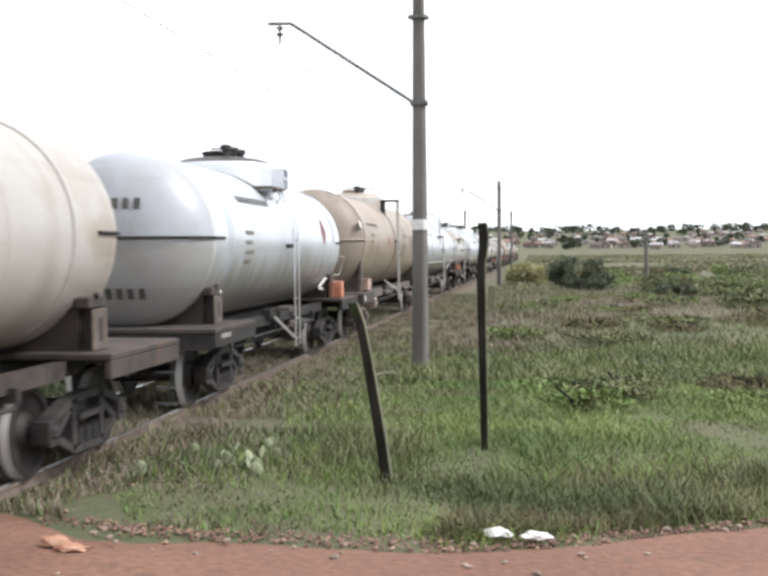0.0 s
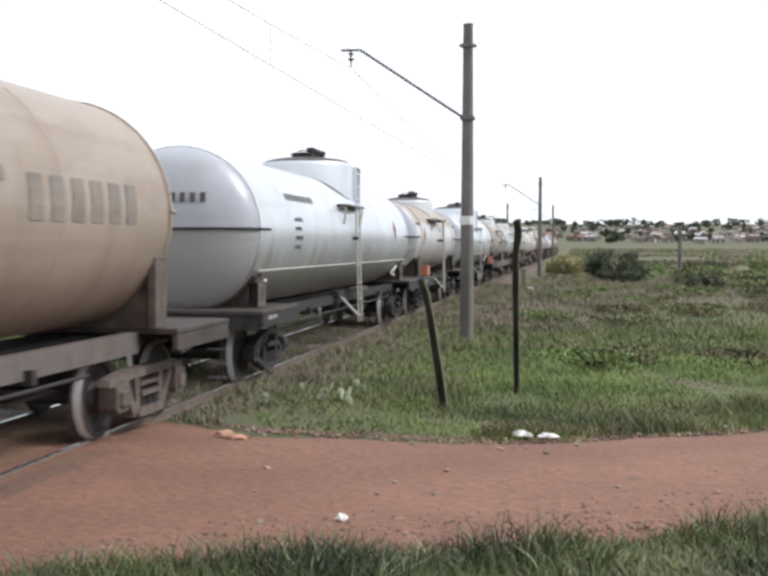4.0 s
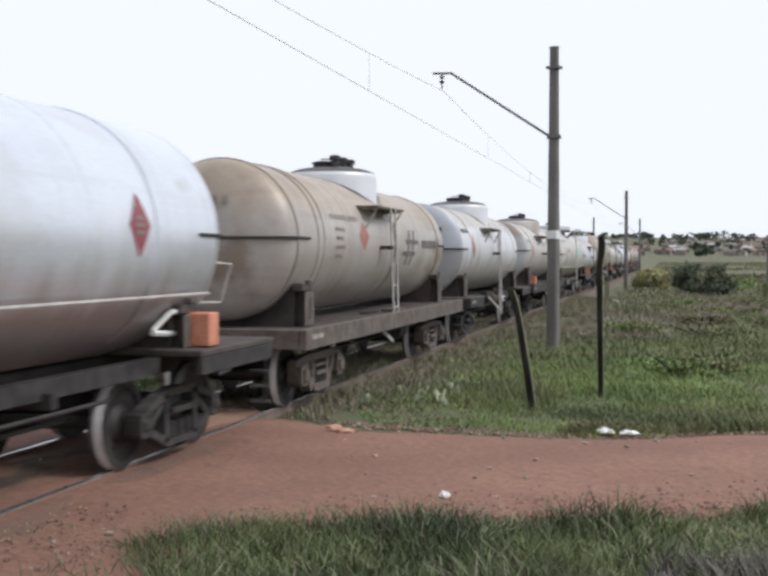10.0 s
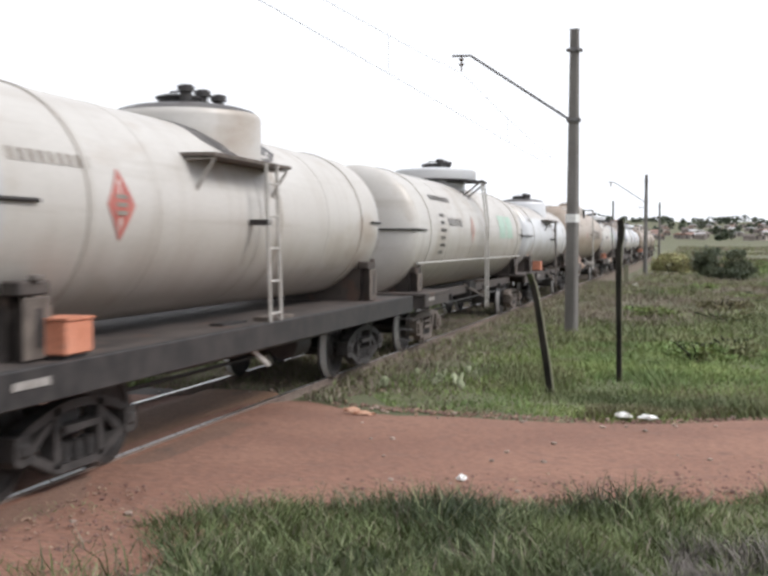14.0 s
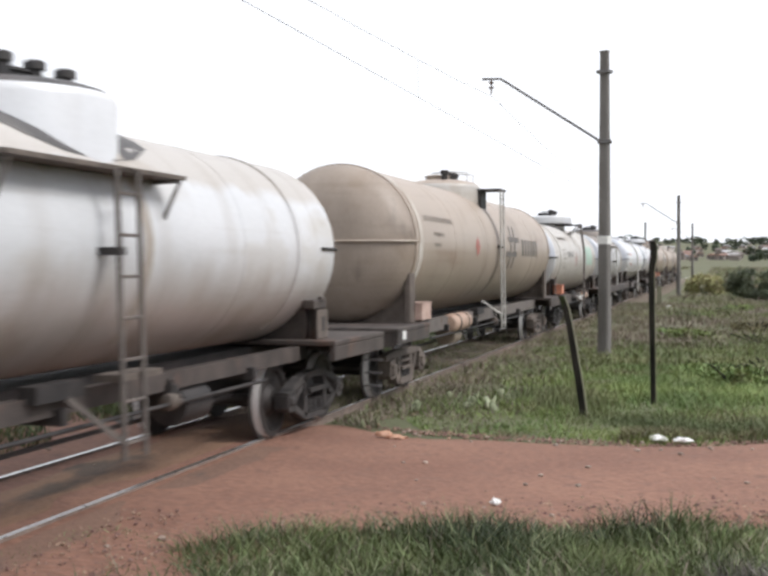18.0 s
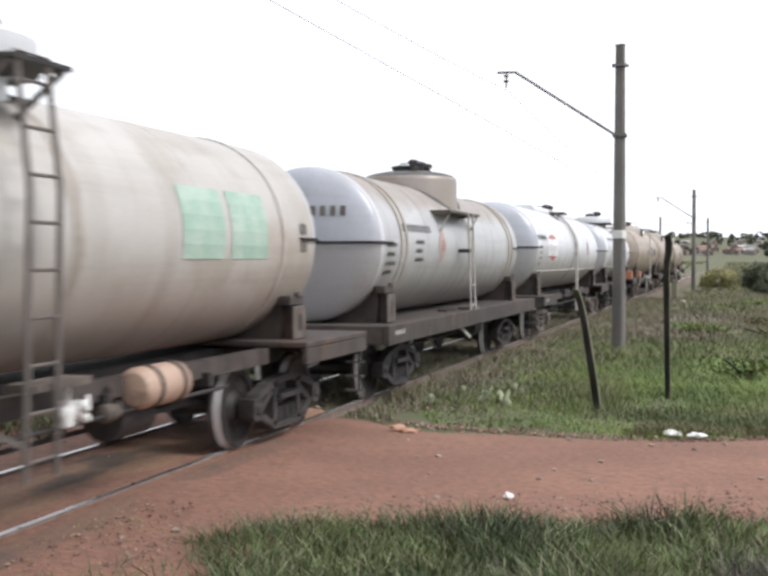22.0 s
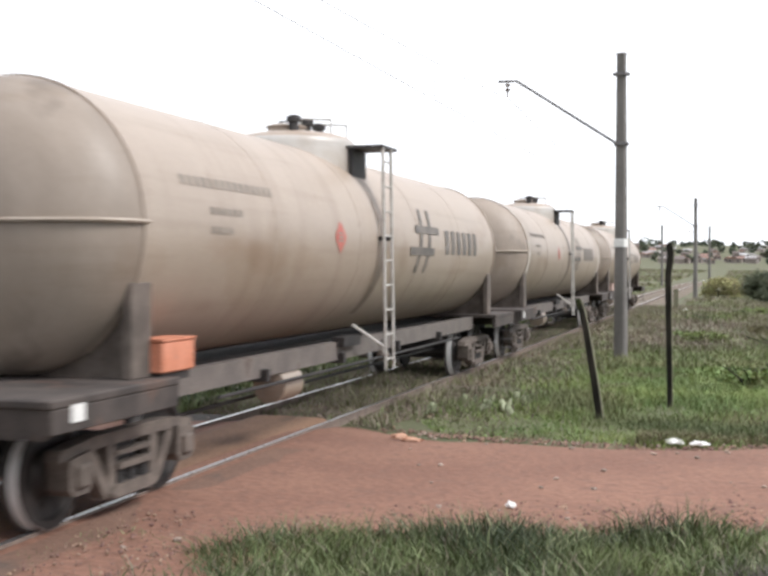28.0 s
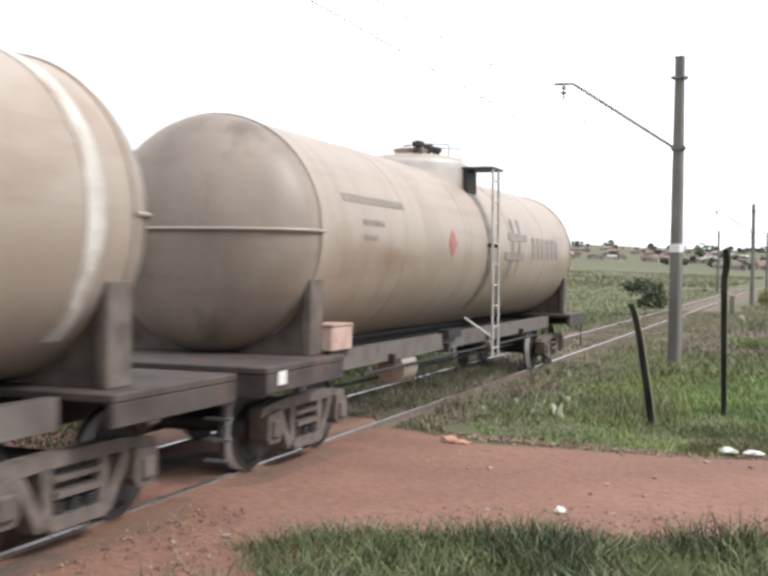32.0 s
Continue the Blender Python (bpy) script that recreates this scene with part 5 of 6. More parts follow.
TRAIN = [
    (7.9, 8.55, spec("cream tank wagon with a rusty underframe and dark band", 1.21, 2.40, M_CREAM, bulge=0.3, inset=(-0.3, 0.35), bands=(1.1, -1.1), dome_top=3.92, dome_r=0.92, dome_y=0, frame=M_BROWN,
                    marks=smallprint(1.4, 8, M_FADE))),
    (21.85, 8.85, spec("silver tank wagon with a red diamond and bent ladder", 1.27, 2.40, M_SILVER, end_mat=M_END, bulge=0.7, inset=(-0.2, 0.3), bands=(0.9, 1.05, -0.6, -0.76), dome_top=4.0, dome_r=0.95, dome_box=True, dome_y=-0.45, bent=True, plat_z=3.36, plat_w=0.5, plat_dy=-0.4, lad_y=-0.05,
                     orange_rear=0.75, ladder_mat=M_SILVER,
                     marks=[("endrow", -0.75, 0.5, 8, 0.085, 0.15, 0.07, M_MARK), ("endrow", -0.1, -0.75, 4, 0.085, 0.15, 0.07, M_MARK), ("row", 1.9, 32, 15, 0.075, 6, 0.07, M_MARK),
                            ("diamond", 8.4, 12, 0.24, 14, M_DRED)] + smallprint(1.8, 6, M_FADE))),
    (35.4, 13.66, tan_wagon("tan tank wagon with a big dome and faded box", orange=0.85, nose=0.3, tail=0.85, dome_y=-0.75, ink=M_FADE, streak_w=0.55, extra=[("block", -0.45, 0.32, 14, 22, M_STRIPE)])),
    (54.55, 13.55, spec("long silver tank wagon with a boxy dome and side rail", 1.30, 2.38, M_SILVER, end_mat=M_END, bulge=0.5, inset=(-0.4, 0.35), bands=(0.02, -0.02), side_rail=True, dome_top=4.15, dome_r=1.05,
                      dome_box=True, plat_w=0.95, plat_z=2.98, plat_dy=-1.1, lad_y=-0.9, dome_y=0.4, ladder_mat=M_PALE, frame=M_BLACK,
                      marks=[("endrow", -0.6, 0.5, 8, 0.085, 0.15, 0.07, M_MARK), ("row", 2, 28, 14, 0.075, 6, 0.07, M_MARK), ("diamond", 12.75, 8, 0.2, 13, M_DRED)] + smallprint(2.2, 10, M_MARK))),
    (72.86, 9.1, spec("dusty white and tan tank wagon with an orange box", 1.18, 2.40, M_WHITE, end_mat=M_END, bulge=0.28, inset=(-0.32, 0.3), bands=(1.1, -1.0), band_mat=M_DULL, dome_top=3.90, dome_r=0.93, dome_y=0, orange=0.75,
                     dome_mat=M_CLEAN,
                     marks=[("endrow", -0.7, 0.45, 8, 0.085, 0.15, 0.07, M_MARK), ("row", 0.12, 22, 7, 0.075, 5.5, 0.07, M_MARK), ("diamond", 1.77, 4, 0.24, 16, M_RED)])),
    (87, 12.71, spec("silver tank wagon with twin straps and side rail", 1.31, 2.38, M_SILVER, end_mat=M_END, bulge=0.5, inset=(-0.42, 0.4), bands=(1.2, 1.42, -1.5), side_rail=True, dome_top=4.1, dome_r=1.06,
                       dome_box=True, plat_w=1.2, plat_z=2.98, plat_dy=-0.42, lad_y=-0.5, dome_y=-0.1, ladder_mat=M_SILVER, frame=M_BLACK, orange_rear=0.75,
                       marks=[("endrow", -0.8, 0.55, 11, 0.085, 0.15, 0.07, M_MARK), ("row", 1.8, 31, 13, 0.075, 6, 0.07, M_MARK), ("row", 3.4, -3, 4, 0.1, 3, 0.03, M_FADE), ("diamond", 12.2, 4, 0.22, 14, M_DRED)] + smallprint(2.0, 15, M_FADE, 5))),
    (104.93, 8.64, spec("dull tan tank wagon on a long side sill", 1.17, 2.42, M_DULL, streak_mat=M_DKSPILL, streak_w=0.2, bulge=0.42, inset=(-0.4, 0.05), bands=(0.03, 1.0, 1.3, -0.6), dome_top=3.9, dome_r=0.87, dome_y=0, sill=True, frame=M_BOGIE, bogie="cast",
                       dome_mat=M_CLEAN, plat_dy=-0.75, plat_w=1.0, lad_y=-0.6,
                       marks=[("endrow", -0.6, 0.55, 6, 0.085, 0.14, 0.07, M_FADE), ("row", 1.76, 20, 11, 0.075, 4.5, 0.07, M_FADE), ("diamond", 3.6, 6, 0.3, 12, M_RED), ("hash", 7.15, -2, 1.15, M_SMUDGE), ("row", 8.2, 2, 6, 0.18, 8, 0.09, M_MARK)] + smallprint(1.9, 10, M_FADE, 4))),
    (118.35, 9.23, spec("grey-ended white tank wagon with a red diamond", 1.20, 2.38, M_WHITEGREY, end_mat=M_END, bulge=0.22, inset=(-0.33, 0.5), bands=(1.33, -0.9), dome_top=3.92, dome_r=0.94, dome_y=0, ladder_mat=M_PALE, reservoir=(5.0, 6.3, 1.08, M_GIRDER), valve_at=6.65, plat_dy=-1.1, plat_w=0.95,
                      dome_mat=M_CLEAN,
                      marks=[("endrow", -0.5, 0.5, 8, 0.085, 0.15, 0.07, M_MARK), ("row", 0.2, 25, 9, 0.075, 5.5, 0.07, M_MARK), ("diamond", 1.64, 5, 0.26, 17, M_RED)])),
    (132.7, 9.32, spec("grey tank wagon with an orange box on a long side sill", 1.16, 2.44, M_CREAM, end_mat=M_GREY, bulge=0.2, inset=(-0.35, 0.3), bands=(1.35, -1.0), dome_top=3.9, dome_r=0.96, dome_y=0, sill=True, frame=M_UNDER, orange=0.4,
                      dome_mat=M_CREAM,
                      marks=[("endrow", -0.75, 0.48, 8, 0.085, 0.15, 0.07, M_MARK), ("row", 0.2, 20, 9, 0.075, 5.5, 0.07, M_FADE), ("diamond", 1.9, 2, 0.26, 17, M_RED)])),
    (146.72, 12.39, spec("cream tank wagon with a capped dome and black word", 1.29, 2.36, M_CREAM, bulge=0.35, inset=(-0.55, 0.6), bands=(1.0, -0.9), dome="cone", dome_mat=M_CLEAN, dome_r=0.98, dome_top=4.05, dome_y=-0.3, bogie="cast", frame=M_BROWN, side_rail=True,
                       marks=[("row", 1.65, 34, 14, 0.075, 6, 0.07, M_MARK), ("word", 3.5, 10, 0.28, "INFLAMAVEL", M_MARK), ("diamond", 5.5, 4, 0.28, 15, M_ROSE)] + [("block", 13.5, 0.2, -6, 0, M_SMUDGE), ("block", 13.5, 0.2, 4, 10, M_SMUDGE)] + green_sign(9.45, 2.3, -4, 24) + smallprint(1.95, 16, M_MARK, 6))),
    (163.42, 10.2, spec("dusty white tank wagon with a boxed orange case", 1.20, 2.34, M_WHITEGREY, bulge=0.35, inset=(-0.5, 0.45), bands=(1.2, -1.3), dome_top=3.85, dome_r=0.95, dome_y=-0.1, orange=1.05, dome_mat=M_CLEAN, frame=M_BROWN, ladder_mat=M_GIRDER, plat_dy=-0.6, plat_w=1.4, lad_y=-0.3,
                       marks=[("endrow", -0.5, 0.45, 6, 0.085, 0.15, 0.07, M_FADE), ("row", 0.3, 28, 7, 0.075, 4.5, 0.07, M_FADE)])),
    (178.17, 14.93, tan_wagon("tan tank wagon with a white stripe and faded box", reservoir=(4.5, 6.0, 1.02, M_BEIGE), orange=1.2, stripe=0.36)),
    (197.4, 10.32, spec("cream tank wagon with a capped dome and orange box", 1.22, 2.36, M_CREAM, end_mat=M_END, bulge=0.35, inset=(-0.6, 0.3), bands=(1.27, -1.0), dome="cone", dome_mat=M_CLEAN, dome_r=0.86, dome_top=4.0, dome_y=0.0, reservoir=(7.5, 8.4, 1.1, M_BEIGE), valve_at=6.4, orange=-0.05, frame=M_BROWN,
                       ladder_mat=M_GIRDER, marks=[("endword", -0.25, 0.42, 0.30, "INFLAMAVEL", M_MARK), ("endrow", -0.7, 0.78, 9, 0.08, 0.1, 0.045, M_FADE), ("row", 1.9, 34, 14, 0.075, 6, 0.07, M_FADE), ("word", 3.86, 7, 0.28, "INFLAMAVEL", M_MARK), ("diamond", 5.46, -1, 0.26, 15, M_ROSE)]
                       + [("block", 11.6, 0.2, -6, 0, M_SMUDGE), ("block", 11.6, 0.2, 4, 10, M_SMUDGE)] + green_sign(8.6, 2.0, -10, 24) + smallprint(2.1, 14, M_FADE, 5))),
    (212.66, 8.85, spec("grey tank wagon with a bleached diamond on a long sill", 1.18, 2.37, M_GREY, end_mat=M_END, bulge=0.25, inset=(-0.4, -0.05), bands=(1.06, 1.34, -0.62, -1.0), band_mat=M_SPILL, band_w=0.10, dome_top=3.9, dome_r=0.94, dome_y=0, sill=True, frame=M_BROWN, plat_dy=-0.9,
                      dome_mat=M_GREY,
                      marks=[("endrow", -0.8, 0.5, 10, 0.085, 0.15, 0.07, M_SMUDGE), ("row", 1.2, 14, 12, 0.075, 6, 0.07, M_MARK), ("diamond", 3.65, 1, 0.26, 15, M_ROSE)] + smallprint(0.3, 0, M_MARK, 4) + smallprint(1.9, 3, M_MARK, 3))),
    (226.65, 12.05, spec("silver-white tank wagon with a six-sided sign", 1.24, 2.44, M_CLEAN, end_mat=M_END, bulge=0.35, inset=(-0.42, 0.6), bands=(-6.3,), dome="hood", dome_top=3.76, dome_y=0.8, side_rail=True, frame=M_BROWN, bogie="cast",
                       marks=[("endrow", -0.6, 0.45, 7, 0.085, 0.15, 0.07, M_MARK), ("row", 0.1, 14, 10, 0.075, 6, 0.07, M_MARK), ("hexsign", 2.54, 0.89, 2, 19), ("diamond", 10.3, 4, 0.2, 13, M_DRED)] + smallprint(0.3, 2, M_FADE, 4))),
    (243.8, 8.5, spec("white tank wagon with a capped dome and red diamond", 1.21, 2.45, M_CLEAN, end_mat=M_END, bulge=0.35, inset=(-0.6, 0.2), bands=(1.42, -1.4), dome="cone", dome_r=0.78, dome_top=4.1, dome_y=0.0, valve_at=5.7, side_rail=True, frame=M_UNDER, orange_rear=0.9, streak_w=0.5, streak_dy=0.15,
                      ladder_mat=M_GIRDER, marks=[("endrow", -0.2, 0.45, 5, 0.085, 0.15, 0.07, M_MARK), ("row", 1.8, 27, 14, 0.075, 6, 0.07, M_MARK), ("diamond", 4.32, 5, 0.30, 18, M_RED), ("row", 8.2, 2, 3, 0.1, 6, 0.06, M_MARK)] + smallprint(2.1, 10, M_FADE, 6))),
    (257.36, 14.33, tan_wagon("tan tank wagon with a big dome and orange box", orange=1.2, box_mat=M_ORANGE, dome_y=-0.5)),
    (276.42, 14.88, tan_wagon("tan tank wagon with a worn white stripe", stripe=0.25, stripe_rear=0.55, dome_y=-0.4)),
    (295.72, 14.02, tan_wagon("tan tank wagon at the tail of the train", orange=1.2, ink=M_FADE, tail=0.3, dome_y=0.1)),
]
WAGONS = [make_wagon(f, r, s) for f, r, s in TRAIN]

# ---- poles, wires, posts ----


def make_pole(x, y, z0, z1, arm=None, band=None, side=1):
    pole = tagged(new("catenary_pole"), "tapered grey concrete pole" + (" with a steel arm and white band" if band else " of the railway line"), "pole", "poles beside the track")
    pole.location = (x, y, z0)
    h = z1 - z0
    bm = bmesh.new()
    k = 6
    rows = []
    for i in range(k + 1):
        z = -0.4 + (h + 0.4) * i / k
        w = 0.155 - 0.055 * max(z, 0) / h
        d = w * 0.8
        rows.append([bm.verts.new((px * w, py * d, z)) for px, py in ((-1, -0.7), (-0.75, -1), (0.75, -1), (1, -0.7), (1, 0.7), (0.75, 1), (-0.75, 1), (-1, 0.7))])
    for a, b in zip(rows, rows[1:]):
        for i in range(8):
            bm.faces.new((a[i], a[(i + 1) % 8], b[(i + 1) % 8], b[i]))
    bm.faces.new(rows[-1])
    part("shaft", bm, M_CONC, pole, at=pose(0, 0, 0, 0, 0, -20))
    zc = h - 0.53
    part("collar", box(bmesh.new(), -0.165, 0.165, -0.14, 0.14, zc, zc + 0.07), M_IRON, pole, at=pose(0, 0, 0, 0, 0, -20))
    part("cap", box(bmesh.new(), -0.105, 0.105, -0.085, 0.085, h, h + 0.03), M_CONC, pole, at=pose(0, 0, 0, 0, 0, -20))
    if band:
        w = 0.155 - 0.055 * (band - z0) / h + 0.006
        part("band", box(bmesh.new(), -w, w, -w * 0.83, w * 0.83, band - z0 - 0.09, band - z0 + 0.12), M_STRIPE, pole, "white painted band", at=pose(0, 0, 0, 0, 0, -20))
    if arm:
        az, kx, kz, tx = arm
        bm = tube(bmesh.new(), [(-0.1, 0, az - z0), (kx - x, 0, kz - z0), (tx - x, 0, kz - z0 + 0.01)], 0.032, 8)
        box(bm, -0.17, 0.17, -0.15, 0.15, az - z0 - 0.05, az - z0 + 0.03)
        a = part("arm", bm, M_IRON, pole, "slanting steel bracket arm")
        ix = (kx + tx) / 2 - x
        bm = bmesh.new()
        lathe(bm, [(0.0, 0.02), (-0.06, 0.02), (-0.07, 0.075), (-0.12, 0.05), (-0.13, 0.02), (-0.19, 0.02), (-0.20, 0.08), (-0.25, 0.05), (-0.26, 0.02), (-0.40, 0.02)], "z", 12, (ix, 0, kz - z0))
        part("insulator", bm, M_CERAMIC, a)
    return pole


make_pole(-2.80, 28.52, -0.2, 7.56, arm=(5.33, -5.45, 7.03, -5.93), band=2.83)
make_pole(-3.08, 88.3, -0.35, 7.48, arm=(5.4, -5.5, 6.95, -6.0))
make_pole(-3.45, 148.1, -0.25, 7.47, arm=(5.4, -5.7, 6.95, -6.2))
make_pole(-9.2, 146.0, -0.25, 7.6)
make_pole(6.7, 80.0, -0.3, 3.6)


def build_wires():
    xw, masts = -5.65, [-31.0, 28.52, 88.3, 148.1, 208.0, 268.0]
    wires = tagged(new("catenary_wires"), "thin overhead contact and carrier wires over the track", "wires")
    bm = bmesh.new()
    for a, b in zip(masts, masts[1:]):
        pts = []
        for i in range(17):
            t = i / 16
            pts.append((xw, a + (b - a) * t, 6.57 - 4 * 0.78 * t * (1 - t)))
        tube(bm, pts, 0.0045, 5)
        for i in range(2, 16, 3):
            part("dropper", beam(bmesh.new(), pts[i], (xw, pts[i][1], 5.50), 0.005), M_IRON, wires)
    part("carrier_wire", bm, M_IRON, wires)
    part("contact_wire", tube(bmesh.new(), [(xw, -31, 5.50), (xw, 268, 5.48)], 0.005, 5), M_IRON, wires)


build_wires()


def make_post(name, label, base, pts, w0, w1, extras):
    post = tagged(new(name), label, "fence post", "old fence posts")
    post.location = base
    # sunlight painted on as a paler right edge beside the dark face
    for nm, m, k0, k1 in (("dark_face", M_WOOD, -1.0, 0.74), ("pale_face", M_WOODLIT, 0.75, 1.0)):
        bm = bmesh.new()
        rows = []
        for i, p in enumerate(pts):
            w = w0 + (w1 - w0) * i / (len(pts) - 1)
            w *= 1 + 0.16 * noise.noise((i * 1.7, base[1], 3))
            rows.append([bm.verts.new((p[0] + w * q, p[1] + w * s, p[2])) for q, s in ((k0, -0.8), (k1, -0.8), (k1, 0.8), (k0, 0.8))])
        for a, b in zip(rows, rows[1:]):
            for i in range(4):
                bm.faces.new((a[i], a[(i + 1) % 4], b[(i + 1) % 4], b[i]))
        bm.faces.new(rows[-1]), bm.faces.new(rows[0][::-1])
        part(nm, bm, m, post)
    for nm, bm, m in extras:
        part(nm, bm, m, post)


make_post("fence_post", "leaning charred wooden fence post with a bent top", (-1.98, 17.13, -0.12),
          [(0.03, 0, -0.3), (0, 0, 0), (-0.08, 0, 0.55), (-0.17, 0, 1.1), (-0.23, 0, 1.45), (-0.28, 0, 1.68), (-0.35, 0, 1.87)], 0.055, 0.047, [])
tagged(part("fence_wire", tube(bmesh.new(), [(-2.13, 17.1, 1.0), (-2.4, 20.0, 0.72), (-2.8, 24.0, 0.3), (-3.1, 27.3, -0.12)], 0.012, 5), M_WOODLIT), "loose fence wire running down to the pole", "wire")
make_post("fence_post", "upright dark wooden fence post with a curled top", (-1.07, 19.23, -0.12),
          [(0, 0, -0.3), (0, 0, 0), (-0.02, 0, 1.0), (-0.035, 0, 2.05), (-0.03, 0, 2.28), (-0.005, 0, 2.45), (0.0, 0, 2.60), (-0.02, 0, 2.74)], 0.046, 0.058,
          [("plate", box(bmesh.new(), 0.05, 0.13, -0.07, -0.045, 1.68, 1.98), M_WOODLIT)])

# ---- plants ----


def blades(name, n, place, height, width, material, lean=0.4, label="", category="grass", lift=0.0):
    """Grass: n bent blades, each of five points; place() gives x, y."""
    rng = np.random.default_rng(abs(hash_name(name)))
    xy = place(rng, n)
    n = len(xy)
    z = np.array([ground_z(x, y) for x, y in xy]) - 0.02 + lift
    big = np.array([noise.noise((x * 0.9, y * 0.9, 1.5)) + 0.6 * noise.noise((x * 0.25, y * 0.25, 7.5)) for x, y in xy])
    h = height * rng.uniform(0.35, 1.1, n) * np.clip(0.85 + 0.75 * big, 0.3, 1.5)
    w = width * rng.uniform(0.6, 1.3, n)
    a, b = rng.uniform(0, 2 * np.pi, n), rng.uniform(0, 2 * np.pi, n)
    k = rng.uniform(0.1, lean, n) * h
    dx, dy = np.cos(a) * w / 2, np.sin(a) * w / 2
    lx, ly = np.cos(b) * k, np.sin(b) * k
    v = np.empty((n, 5, 3))
    v[:, 0] = np.stack([xy[:, 0] - dx, xy[:, 1] - dy, z], 1)
    v[:, 1] = np.stack([xy[:, 0] + dx, xy[:, 1] + dy, z], 1)
    v[:, 2] = np.stack([xy[:, 0] + dx * 0.8 + lx * 0.35, xy[:, 1] + dy * 0.8 + ly * 0.35, z + h * 0.6], 1)
    v[:, 3] = np.stack([xy[:, 0] - dx * 0.8 + lx * 0.35, xy[:, 1] - dy * 0.8 + ly * 0.35, z + h * 0.6], 1)
    v[:, 4] = np.stack([xy[:, 0] + lx, xy[:, 1] + ly, z + h], 1)
    me = bpy.data.meshes.new(name)
    i = np.arange(n) * 5
    me.vertices.add(n * 5)
    me.vertices.foreach_set("co", v.ravel())
    loops = np.stack([i, i + 1, i + 2, i + 3, i + 3, i + 2, i + 4], 1).ravel()
    me.loops.add(n * 7)
    me.loops.foreach_set("vertex_index", loops.astype(np.int32))
    me.polygons.add(n * 2)
    me.polygons.foreach_set("loop_start", np.stack([np.arange(n) * 7, np.arange(n) * 7 + 4], 1).ravel().astype(np.int32))
    me.update(calc_edges=True)
    me.materials.append(material)
    tagged(new(name, me), label, category, kind="stuff")


def hash_name(s):
    k = 7
    for c in s:
        k = (k * 131 + ord(c)) % 1000003
    return k


def far_edge(x):
    return np.interp(x, [-40, -14, -5.3, -4.1, -2.9, -1, 0.24, 1.26, 12, 40], [25, 17.0, 15.5, 14.9, 14.7, 14.56, 15.0, 15.57, 21.8, 38])


def near_edge(x):
    return np.interp(x, [-40, -14, -7, -4.6, -4.4, -4.2, -3.8, -3.1, -2.25, -1.45, -0.65, 0.16, 0.84, 12, 40], [16, 7.6, 5.0, 4.6, 7.2, 8.0, 8.6, 9.05, 9.4, 9.7, 9.98, 10.35, 10.8, 16.5, 31.5])


def tuft(rng, pts, spread, each):
    c = np.repeat(pts, each, 0)
    return c + rng.normal(0, spread, c.shape)


def patchy(p, s, k, seed):
    return np.array([noise.noise((x * s, y * s, seed)) for x, y in p]) > k


def near_place(rng, n):
    p = np.stack([rng.uniform(-5.2, 5, n), rng.uniform(3.2, 14.5, n)], 1)
    p = p[p[:, 1] < near_edge(p[:, 0]) - 0.05]
    edge = np.interp(p[:, 1], [4, 6.5, 7.5, 8.2], [-3.1, -3.3, -3.75, -4.15])
    p = p[~((p[:, 0] < edge + 0.15 * np.sin(p[:, 1] * 3)) & (rng.random(len(p)) > 0.05))]
    fade = np.clip((p[:, 1] - 3.2) / 2.0, 0, 1) * np.clip((5 - p[:, 0]) / 1.5, 0, 1)
    return p[rng.random(len(p)) < fade]


def behind_place(rng, n):
    p = np.stack([rng.uniform(-4.2, 11, n), rng.uniform(-9, 13.5, n)], 1)
    p = p[(p[:, 1] < near_edge(p[:, 0]) - 0.1) & ((p[:, 1] < 5.2) | (p[:, 0] > 3.6))]
    fade = np.clip((p[:, 1] + 9) / 5, 0, 1) * np.clip((11 - p[:, 0]) / 4, 0, 1) * np.clip((p[:, 0] + 4.6) / 0.8, 0, 1)
    return p[rng.random(len(p)) < fade]


def tip_place(rng, n):
    p = near_place(rng, n)
    return p[patchy(p, 0.9, -0.02, 12) & (p[:, 0] > -3.2)]


def weed_place(rng, n):
    p = np.stack([rng.uniform(-5.3, -3.3, n), rng.uniform(4.4, 8.4, n)], 1)
    return p[patchy(p, 1.1, 0.05, 14)]


def green_weed_place(rng, n):
    p = np.stack([rng.uniform(-5.3, -3.2, n), rng.uniform(4.4, 8.6, n)], 1)
    return p[patchy(p, 1.3, 0.12, 33)]


def front_place(rng, n):
    x = rng.uniform(-1.3, 9, n)
    p = np.stack([x, far_edge(x) + 0.3 + np.abs(rng.normal(0, 1.1, n))], 1)
    return p[patchy(p, 0.7, -0.25, 41)]


def post_place(rng, n):
    c = np.array([(-2.35, 18.4), (-1.55, 17.0), (-0.9, 16.5), (-0.2, 16.2), (0.6, 16.1), (1.3, 16.6), (-2.5, 19.3), (2.2, 17.4)])
    return tuft(rng, c[rng.integers(len(c), size=n)], 0.32, 1)


